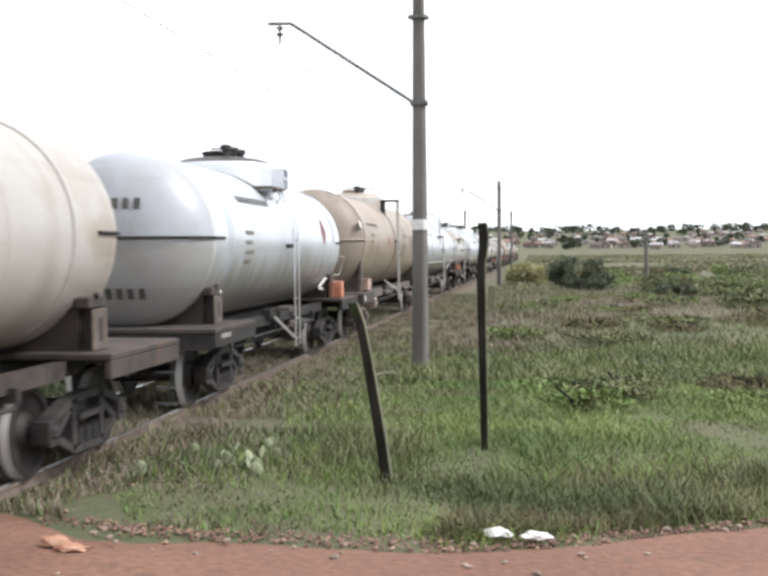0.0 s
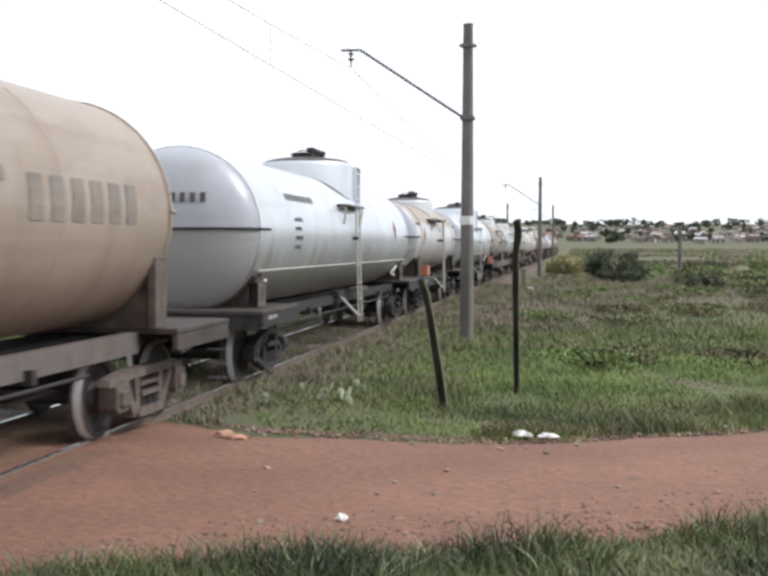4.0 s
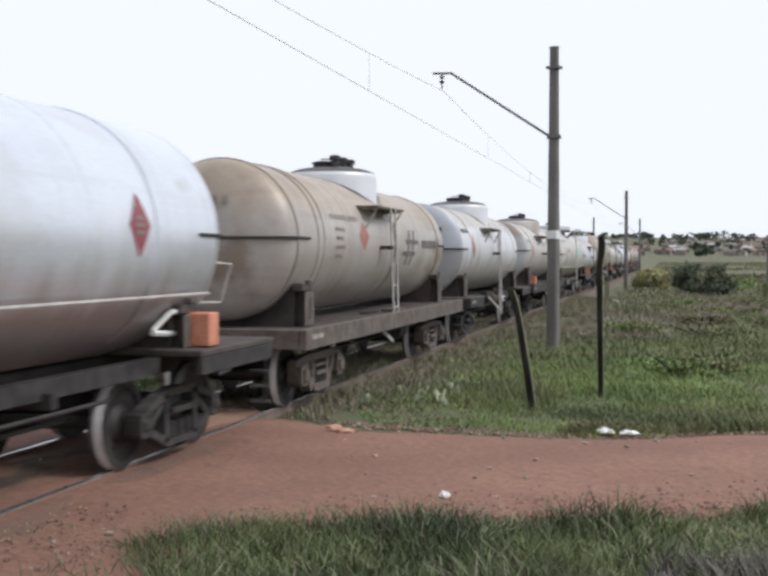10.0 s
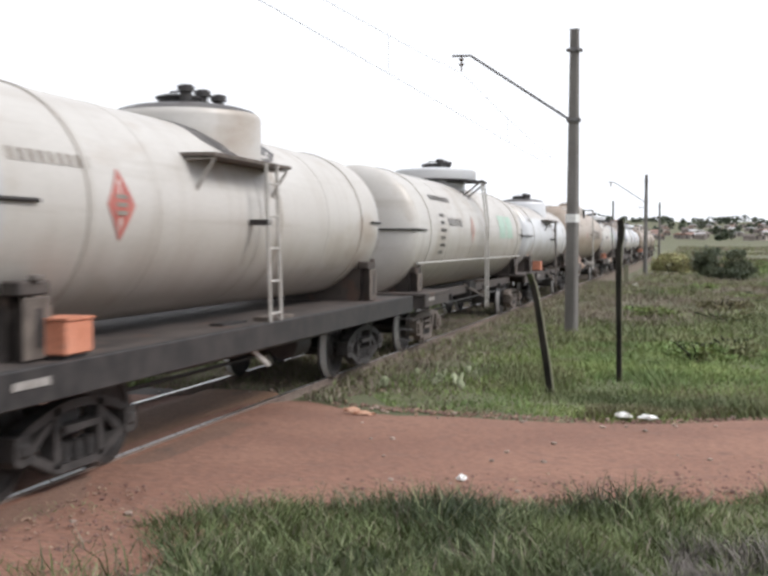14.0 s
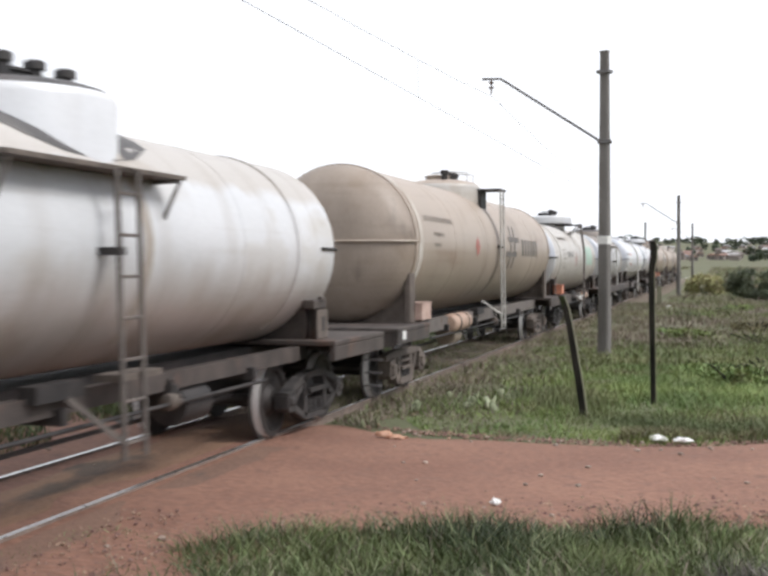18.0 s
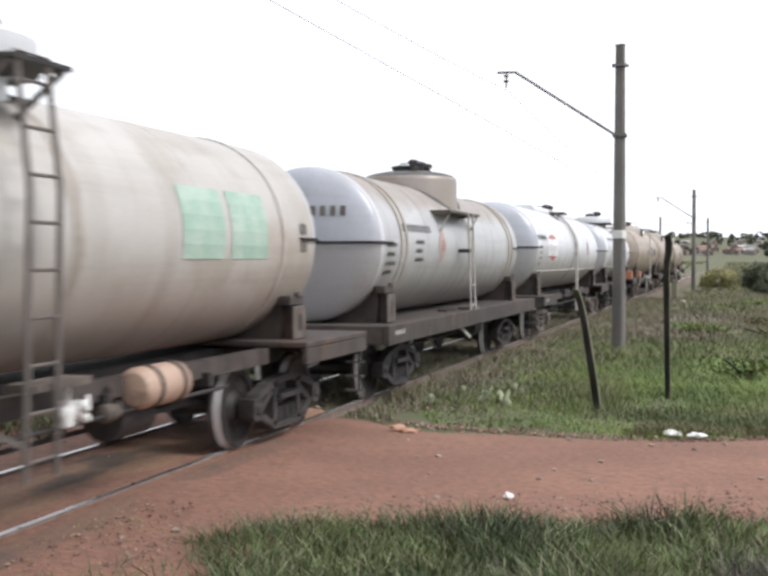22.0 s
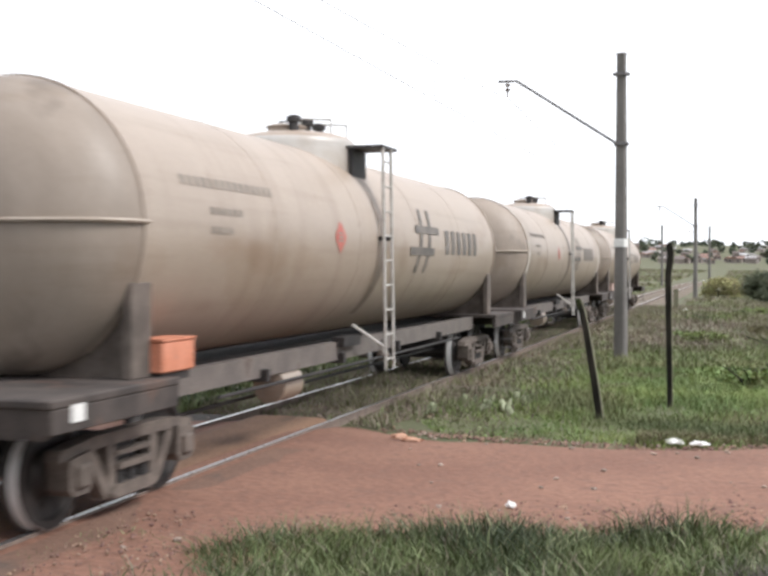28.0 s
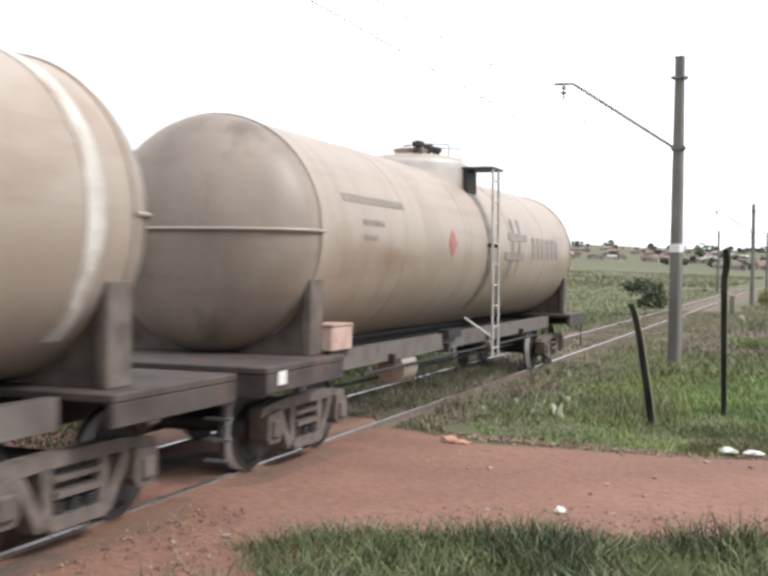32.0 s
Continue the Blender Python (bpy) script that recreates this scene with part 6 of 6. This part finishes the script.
def verge_place(rng, n):
    p = np.stack([rng.uniform(-5.0, 12, n), rng.uniform(14.3, 34, n)], 1)
    p = p[(p[:, 1] > far_edge(p[:, 0]) + 0.2 + 0.16 * np.sin(p[:, 0] * 2.3) + 0.1 * np.sin(p[:, 0] * 7.1))]
    p = p[p[:, 0] > -4.3 + 0.5 * np.sin(p[:, 1])]
    for x, y in ((-2.0, 17.1), (-1.05, 19.2)):      # trodden short round the posts
        p = p[~((np.abs(p[:, 0] - x) < 0.22) & (p[:, 1] > y - 1.0) & (p[:, 1] < y + 0.2) & (rng.random(len(p)) < 0.6))]
    return p[patchy(p, 0.28, -0.5, 2)]


def meadow_place(rng, n):
    d, a = 26 + 90 * rng.random(n) ** 1.3, np.radians(rng.uniform(-7, 26, n))
    p = np.stack([d * np.sin(a), d * np.cos(a)], 1)
    p = p[p[:, 0] > -3.2]
    d = np.hypot(p[:, 0], p[:, 1])
    p = p[(d < 36) | (d > 50) | (rng.random(len(p)) < 0.5)]
    return p[patchy(p, 0.12, -0.12, 4)]


def dry_place(rng, n):
    d, a = 29 + 60 * rng.random(n) ** 1.2, np.radians(rng.uniform(-8, 26, n))
    p = np.stack([d * np.sin(a), d * np.cos(a)], 1)
    p = p[p[:, 0] > -3.6]
    return p[~patchy(p, 0.12, 0.16, 4)]


def trackside_place(rng, n):
    p = np.stack([rng.uniform(-8.4, -2.4, n), 15.0 + 55 * rng.random(n) ** 1.4], 1)
    p = p[(np.abs(p[:, 0] - XN) > 0.12) & (p[:, 1] > far_edge(p[:, 0])) & (p[:, 0] < np.interp(p[:, 1], [15, 24, 34], [-3.7, -3.3, -2.4]) + rng.normal(0, 0.35, len(p)))]
    return p[patchy(p, 0.6, -0.35, 6)]


def past_place(rng, n):
    p = np.stack([rng.uniform(-16, -8.3, n), 15.6 + 50 * rng.random(n) ** 1.5], 1)
    return p[p[:, 1] > far_edge(p[:, 0]) + 0.2]


def crossing_past_place(rng, n):
    p = np.stack([rng.uniform(-20, -8.1, n), rng.uniform(6.5, 19, n)], 1)
    return p[(p[:, 0] < -8.6 + 0.5 * np.sin(p[:, 1] * 1.7)) & patchy(p, 0.5, -0.42, 52)]


def beyond_place(rng, n):
    p = np.stack([rng.uniform(-40, -8.6, n), 8 + 150 * rng.random(n) ** 1.5], 1)
    return p[(p[:, 1] > 17) | (p[:, 0] < -14)]


def field_place(rng, n):
    d, a = 150 + 280 * rng.random(n) ** 1.1, np.radians(rng.uniform(-14, 16, n))
    p = np.stack([d * np.sin(a), d * np.cos(a)], 1)
    p = p[np.abs(p[:, 0] - XC) > 3.6]
    return p[patchy(p, 0.03, -0.2, 24)]


def scrub_place(rng, n):
    p = np.stack([rng.uniform(-0.1, 3.2, n), rng.uniform(5.2, 8.6, n)], 1)
    return p[patchy(p, 0.9, -0.15, 8)]


blades("near_grass", 170000, near_place, 0.29, 0.012, M_GRASS, 1.4, "tall fresh green grass beside the road")
blades("grass_behind", 80000, behind_place, 0.28, 0.024, M_GRASS, 1.4, "green grass round the viewpoint")
blades("pale_grass_tips", 16000, tip_place, 0.32, 0.014, M_TIPS, 1.2, "paler long blades in the grass beside the road")
blades("near_dry_blades", 9000, near_place, 0.3, 0.014, M_DRY, 1.5, "dry brown blades in the grass beside the road")
blades("bank_weeds", 9000, weed_place, 0.09, 0.018, M_DRY, 1.2, "small weeds and dry blades on bare dirt", "weeds")
blades("bank_greens", 6000, green_weed_place, 0.12, 0.02, M_MEADOW, 1.2, "small green weeds on bare dirt", "weeds")
blades("verge_grass", 200000, verge_place, 0.165, 0.015, M_LAWN, 1.5, "green grass on the far verge")
blades("verge_front", 26000, front_place, 0.21, 0.014, M_OLIVE, 1.3, "olive grass gone to seed along the road")
blades("post_grass", 12000, post_place, 0.27, 0.018, M_MEADOW, 0.9, "taller grass round the old posts")
blades("meadow_grass", 130000, meadow_place, 0.30, 0.03, M_MEADOW, 1.2, "rough green meadow grass")
blades("dry_grass", 62000, dry_place, 0.33, 0.028, M_DRY, 1.3, "dry brown grass and stalks")
blades("trackside_grass", 38000, trackside_place, 0.2, 0.018, M_DRY, 1.3, "thin dry grass along the track", lift=0.03)
blades("trackside_green", 44000, trackside_place, 0.17, 0.018, M_MEADOW, 1.3, "sparse green grass along the track", lift=0.03)
blades("grass_past_the_track", 30000, past_place, 0.26, 0.03, M_GRASS, 1.2, "dark green grass past the far rail")
blades("grass_past_the_crossing", 42000, crossing_past_place, 0.3, 0.024, M_GRASS, 1.3, "dark green grass beyond the crossing", lift=0.06)
blades("beyond_grass", 40000, beyond_place, 0.32, 0.05, M_MEADOW, 0.6, "green grass beyond the railway")
blades("field_tussocks", 30000, field_place, 0.5, 0.3, M_MEADOW, 1.6, "rough tussocks in the far field")
blades("field_dry_tussocks", 20000, field_place, 0.5, 0.3, M_DRY, 1.6, "dry tussocks in the far field")
blades("dead_scrub", 15000, scrub_place, 0.42, 0.014, M_GREYDRY, 1.2, "grey dead stalks in the grass", "scrub")


def leafy(bm_name, n, rx, ry, rz, size, seed, lumps=22):
    """A loose crown of n small leaves on many uneven sprays."""
    rng = np.random.default_rng(seed)
    cs = rng.uniform(-0.85, 0.85, (lumps, 3)) * [rx, ry, rz]
    cs *= 0.75 / np.maximum(np.linalg.norm(cs / [rx, ry, rz], axis=1), 0.75)[:, None]
    cs[:, 2] = cs[:, 2] * 0.8 + rz * 0.1
    rad = rng.uniform(0.12, 0.34, lumps)
    k = rng.integers(lumps, size=n)
    p = cs[k] + rng.normal(0, 0.55, (n, 3)) * rad[k][:, None] * np.array([rx, ry, rz])
    a = rng.normal(0, 1, (n, 3))
    a /= np.linalg.norm(a, axis=1)[:, None]
    b = np.cross(a, rng.normal(0, 1, (n, 3)))
    b /= np.linalg.norm(b, axis=1)[:, None]
    s = size * rng.uniform(0.6, 1.4, (n, 1))
    v = np.stack([p - a * s, p + b * s * 0.5, p + a * s, p - b * s * 0.5], 1).reshape(-1, 3)
    me = bpy.data.meshes.new(bm_name)
    me.from_pydata(v.tolist(), [], np.arange(4 * n).reshape(-1, 4).tolist())
    return me


def make_bush(label, x, y, rx, ry, h, n, size, mat, seed):
    bush = tagged(new("bush"), label, "bush", "bushes in the meadow")
    bush.location = (x, y, ground_z(x, y))
    bm = bmesh.new()
    rng = random.Random(seed)
    for k in range(9):
        a, r = rng.uniform(0, 6.28), rng.uniform(0.2, 0.7)
        mid = (rx * r * 0.5 * math.cos(a), ry * r * 0.5 * math.sin(a), h * 0.45)
        tip = (rx * r * math.cos(a), ry * r * math.sin(a), h * rng.uniform(0.6, 0.9))
        beam(bm, (0.1 * math.cos(a), 0.1 * math.sin(a), -0.1), mid, 0.06, None, 5)
        beam(bm, mid, tip, 0.035, None, 5)
    part("trunk", bm, M_WOOD, bush)
    me = leafy("crown", n, rx, ry, h * 0.55, size, seed)
    me.materials.append(mat)
    part("crown", me, None, bush, at=pose(0, 0, h * 0.36))


make_bush("dark green spreading bush in the meadow", 2.4, 78, 2.5, 1.9, 2.6, 15000, 0.075, M_BUSH, 11)
make_bush("yellow-green bush beside the darker one", -1.2, 92, 1.75, 1.5, 2.0, 8000, 0.09, M_YELLOW, 12)
make_bush("small dark bush in the field beyond the track", -9.7, 78, 1.7, 1.5, 2.4, 3600, 0.12, M_BUSH, 13)


def scatter_scrub():
    rng = random.Random(31)
    words = {M_MEADOW: "low green scrub bush in rough grass", M_OLIVE: "olive scrub bush gone to seed", M_BUSH: "low dark scrub bush in rough grass", M_LAWN: "bright green low bush in the grass"}
    # clumps in the rough grass
    for i in range(60):
        d = 22 + 42 * rng.random()
        x, y = polar(rng.uniform(-2.0, 22), d)
        m = rng.choice((M_MEADOW, M_MEADOW, M_OLIVE, M_LAWN, M_LAWN))
        if x > -1.4:
            make_bush(words[m], x, y, rng.uniform(0.6, 1.6), rng.uniform(0.5, 1.1), rng.uniform(0.2, 0.5), 1700, 0.04, m, 100 + i)
    # taller thicket behind it
    for i in range(74):
        d = rng.uniform(56, 128)
        x, y = polar(rng.uniform(0.5, 19), d)
        m = rng.choice((M_MEADOW, M_MEADOW, M_MEADOW, M_OLIVE, M_LAWN, M_BUSH))
        if x > 1.0 and not (x < 6.5 and y < 78) and math.hypot(x - 0.5, y - 86) > 6:
            make_bush(words[m], x, y, rng.uniform(1.3, 3.2), rng.uniform(1.0, 1.8), rng.uniform(0.8, 1.55), 2300, 0.085, m, 200 + i)


def polar(az, d):
    return d * math.sin(radians(az)), d * math.cos(radians(az))


scatter_scrub()


def build_cactus():
    cactus = tagged(new("prickly_pear"), "pale low prickly pear in the grass", "cactus")
    cactus.location = (-3.61, 17.61, -0.12)
    rng = random.Random(4)
    for i in range(26):
        bm = lathe(bmesh.new(), [(-0.012, 0.015), (-0.010, 0.042), (0, 0.054), (0.010, 0.042), (0.012, 0.015)], "y", 10)
        x, y, z = (rng.gauss(0, 0.33), rng.gauss(0, 0.2), rng.uniform(0.06, 0.30)) if i < 22 else (-1.0 + rng.gauss(0, 0.06), -0.6, rng.uniform(0.06, 0.16))
        part("pad", bm, M_CACTUS, cactus, at=pose(x, y, z, rng.uniform(-30, 30), rng.uniform(-40, 40), rng.uniform(0, 180)) @ Matrix.Diagonal((1, 1, rng.uniform(1.0, 1.5), 1)), smooth=True)


build_cactus()

# ---- litter and stones ----


def crumple(name, label, at, rx, ry, rz, mat, seed, category="litter"):
    bm = bmesh.new()
    bmesh.ops.create_icosphere(bm, subdivisions=2, radius=1)
    for v in bm.verts:
        k = 1 + 0.5 * noise.noise(v.co * 1.7 + Vector((seed, 0, 0)))
        v.co = Vector((v.co.x * rx, v.co.y * ry, max(v.co.z, -0.35) * rz)) * k
    tagged(part(name, bm, mat, at=pose(*at)), label, category, "litter beside the road")


crumple("litter", "flattened white plastic litter on the verge", (-0.78, 14.86, -0.04), 0.12, 0.08, 0.05, M_LITTER, 1)
crumple("litter", "flattened white plastic litter on the verge", (-0.46, 14.80, -0.04), 0.12, 0.07, 0.045, M_LITTER, 2)
crumple("litter", "torn orange packaging by the road edge", (-4.30, 14.2, -0.03), 0.14, 0.08, 0.05, M_LITTERO, 3)
crumple("litter", "torn orange packaging by the road edge", (-4.08, 14.05, -0.04), 0.14, 0.07, 0.035, M_LITTERO, 4)
crumple("litter", "small white scrap at the grass edge", (-2.04, 10.4, -0.03), 0.045, 0.04, 0.04, M_LITTER, 5)
crumple("litter", "small white scrap near the far pole", (-2.6, 60.0, -0.05), 0.2, 0.15, 0.14, M_LITTER, 6)


def road_z(x, y):
    near = lerp(x, [-40, -14, -7, -5.0, -4.1, -3.3, -2.25, -0.7, 0.8, 12, 40], [16, 7.6, 5.0, 4.6, 4.6, 8.2, 8.9, 9.5, 10.3, 16, 31])
    f = min(max((y - near) / (float(far_edge(x)) + 0.34 - near), 0.0), 1.0)
    z = lerp(x, [-9, -7.5, -5.1, -4.2], [-0.075, -0.05, -0.05, -0.075]) + 0.025 * math.sin(math.pi * f) ** 0.6 + 0.015 * noise.noise((x * 0.8, y * 0.8, 3))
    return max(z, -0.012) if -5.1 < x < -4.6 and y < 12.5 else z


def build_stones():
    rng = random.Random(9)
    bm = bmesh.new()
    bmesh.ops.create_icosphere(bm, subdivisions=1, radius=1)
    for v in bm.verts:
        v.co *= 1 + 0.35 * noise.noise(v.co * 1.3)
        v.co.z *= 0.6
    me = mesh_of(bm, "stone", M_STONE)
    for i in range(110):
        x = rng.uniform(-8, 5)
        y0, y1 = float(near_edge(x)), float(far_edge(x))
        y = (y1 + rng.uniform(-0.7, 0.2)) if rng.random() < 0.5 else rng.uniform(max(y0, 6), y1)
        if abs(x - XN) < 0.3 or abs(x - XF) < 0.3:
            continue
        s = rng.uniform(0.012, 0.045)
        ob = new("stone", me)
        ob.matrix_basis = pose(x, y, road_z(x, y) + 0.3 * s, 0, 0, rng.uniform(0, 360)) @ Matrix.Scale(s, 4)
        tagged(ob, "small pale stone on the dirt", "stone", "stones on the road")


build_stones()


def build_gravel():
    """Loose gravel and clods along both road edges and beside the rails, as one mesh."""
    g = np.random.default_rng(77)
    sets = []
    x = g.uniform(-5.0, 7, 1500)
    sets.append(np.stack([x, far_edge(x) + g.normal(0.08, 0.13, len(x)), np.full(len(x), -0.10), g.uniform(0.010, 0.034, len(x))], 1))
    x = g.uniform(-4.6, 4, 2200)
    sets.append(np.stack([x, near_edge(x) + np.abs(g.normal(0, 0.6, len(x))) - 0.1, np.full(len(x), -0.055), g.uniform(0.008, 0.03, len(x))], 1))
    x = g.uniform(-5.4, -3.2, 1500)
    sets.append(np.stack([x, g.uniform(4.4, 9.2, len(x)), np.full(len(x), -0.058), g.uniform(0.007, 0.024, len(x))], 1))
    y = g.uniform(15.4, 60, 1900)
    sets.append(np.stack([XC + g.uniform(-1.9, 2.0, len(y)), y, np.full(len(y), -0.055), g.uniform(0.012, 0.035, len(y))], 1))
    for q in sets[1:3]:
        q[:, 2] = [road_z(x, y) for x, y in q[:, :2]]
    sets[3][:, 2] = np.where(sets[3][:, 1] < 15.4, -0.014, -0.08)
    p = np.concatenate(sets)
    p = p[(np.abs(p[:, 0] - XN) > 0.1) & (np.abs(p[:, 0] - XF) > 0.1)]
    octa = np.array([(1, 0, 0), (0, 1, 0), (-1, 0, 0), (0, -1, 0), (0, 0, 0.7), (0, 0, -0.7)], float)
    tri = np.array([(0, 1, 4), (1, 2, 4), (2, 3, 4), (3, 0, 4), (1, 0, 5), (2, 1, 5), (3, 2, 5), (0, 3, 5)])
    a = g.uniform(0, 6.28, len(p))
    o = octa[None] * g.uniform(0.6, 1.3, (len(p), 6, 1)) * p[:, 3][:, None, None]
    v = np.stack([o[:, :, 0] * np.cos(a)[:, None] - o[:, :, 1] * np.sin(a)[:, None], o[:, :, 0] * np.sin(a)[:, None] + o[:, :, 1] * np.cos(a)[:, None], o[:, :, 2]], 2) + p[:, None, :3]
    f = (tri[None] + 6 * np.arange(len(p))[:, None, None]).reshape(-1, 3)
    me = bpy.data.meshes.new("gravel")
    me.from_pydata(v.reshape(-1, 3).tolist(), [], f.tolist())
    me.materials.append(M_GRAVEL)
    tagged(new("gravel", me), "loose brown gravel along the road edge", "gravel", kind="stuff")


build_gravel()

# ---- the town on the far slope ----


def build_town():
    rng = random.Random(21)
    kinds = []
    for roof in (M_TILE, M_TIN, M_OLDROOF):
        for w, dp, h in ((7, 6, 2.6), (9, 6, 2.7), (6, 5, 2.6), (5, 5, 2.4)):
            kinds.append((roof, w, dp, h))
    protos = []
    for roof, w, dp, h in kinds:
        wall = mesh_of(box(bmesh.new(), -w / 2, w / 2, -dp / 2, dp / 2, -2, h), "wall", M_HOUSE)
        top = mesh_of(prism(bmesh.new(), [(-w / 2 - 0.5, h + 0.01), (w / 2 + 0.5, h + 0.01), (0, h + 1.3)], "y", -dp / 2 - 0.4, dp / 2 + 0.4), "roof", roof)
        pane = mesh_of(box(bmesh.new(), -0.6, 0.6, -0.05, 0.05, 1.0, 2.1), "window", M_PANE)
        protos.append((wall, top, pane, w, dp, roof))
    spots = []
    for i in range(298):
        az = rng.uniform(-18, 11)
        d = rng.choice((700, 740, 790, 850, 920, 1000, 1090, 1180)) * rng.uniform(0.94, 1.06)
        if az < -3.5:
            d = max(d, 820)
        spots.append((az, d))
    for az, d in spots:
        wall, top, pane, w, dp, roof = protos[rng.randrange(len(protos))]
        x, y = polar(az, d)
        house = tagged(new("house"), "small far house with a " + {M_TILE: "clay tile roof", M_TIN: "pale sheet roof", M_OLDROOF: "weathered brown roof"}[roof], "house", "houses of the far town")
        house.matrix_basis = pose(x, y, ground_z(x, y), 0, 0, rng.choice((0, 90)) + rng.uniform(-15, 15) - az)
        part("wall", wall, None, house)
        part("roof", top, None, house)
        for k in (-0.27, 0.27):
            part("window", pane, None, house, at=pose(k * w, -dp / 2 - 0.03, 0))
    # dark trees between and behind the houses
    v, fc = [], []
    g = np.random.default_rng(5)
    for i in range(520):
        az = g.uniform(-20, 14)
        d = g.choice([720, 820, 940, 1080, 1240, 1300]) * g.uniform(0.95, 1.05)
        x, y = polar(az, d)
        if (az < -5 and g.random() < 0.55) or (d < 1100 and g.random() < 0.6):
            continue
        z, h = ground_z(x, y), g.uniform(3.0, 6.5) * (1.5 if d > 1200 else 1.1)
        for k in range(46):
            q = g.normal(0, 1, 3)
            q /= np.linalg.norm(q)
            c = np.array([x, y, z + h * 0.55]) + q * g.uniform(0.5, 1.0) * np.array([h * 0.62, h * 0.62, h * 0.46])
            a, b = g.normal(0, 1, 3), g.normal(0, 1, 3)
            a, b = a / np.linalg.norm(a) * 1.3, b / np.linalg.norm(b) * 1.3
            i0 = len(v)
            v += [tuple(c - a), tuple(c + b), tuple(c + a), tuple(c - b)]
            fc.append((i0, i0 + 1, i0 + 2, i0 + 3))
    me = bpy.data.meshes.new("far_trees")
    me.from_pydata(v, [], fc)
    me.materials.append(M_FARTREE)
    tagged(new("far_trees", me), "dark trees of the far town", "trees", kind="stuff")


build_town()


def motions():
    for wagon, (f, r, s) in zip(WAGONS, TRAIN):
        y = f + (r + WB * K) / 2
        walk(wagon, [(t, pose(XC, y - SPEED * t, 0)) for t in range(0, 33, 4)])
    turn = math.degrees(SPEED / (WR * K))
    for k, (w, y) in enumerate(WHEELSETS):
        walk(w, [(i / 15, pose(0, y, WR, turn * i / 15 + 37 * k)) for i in range(481)])


motions()
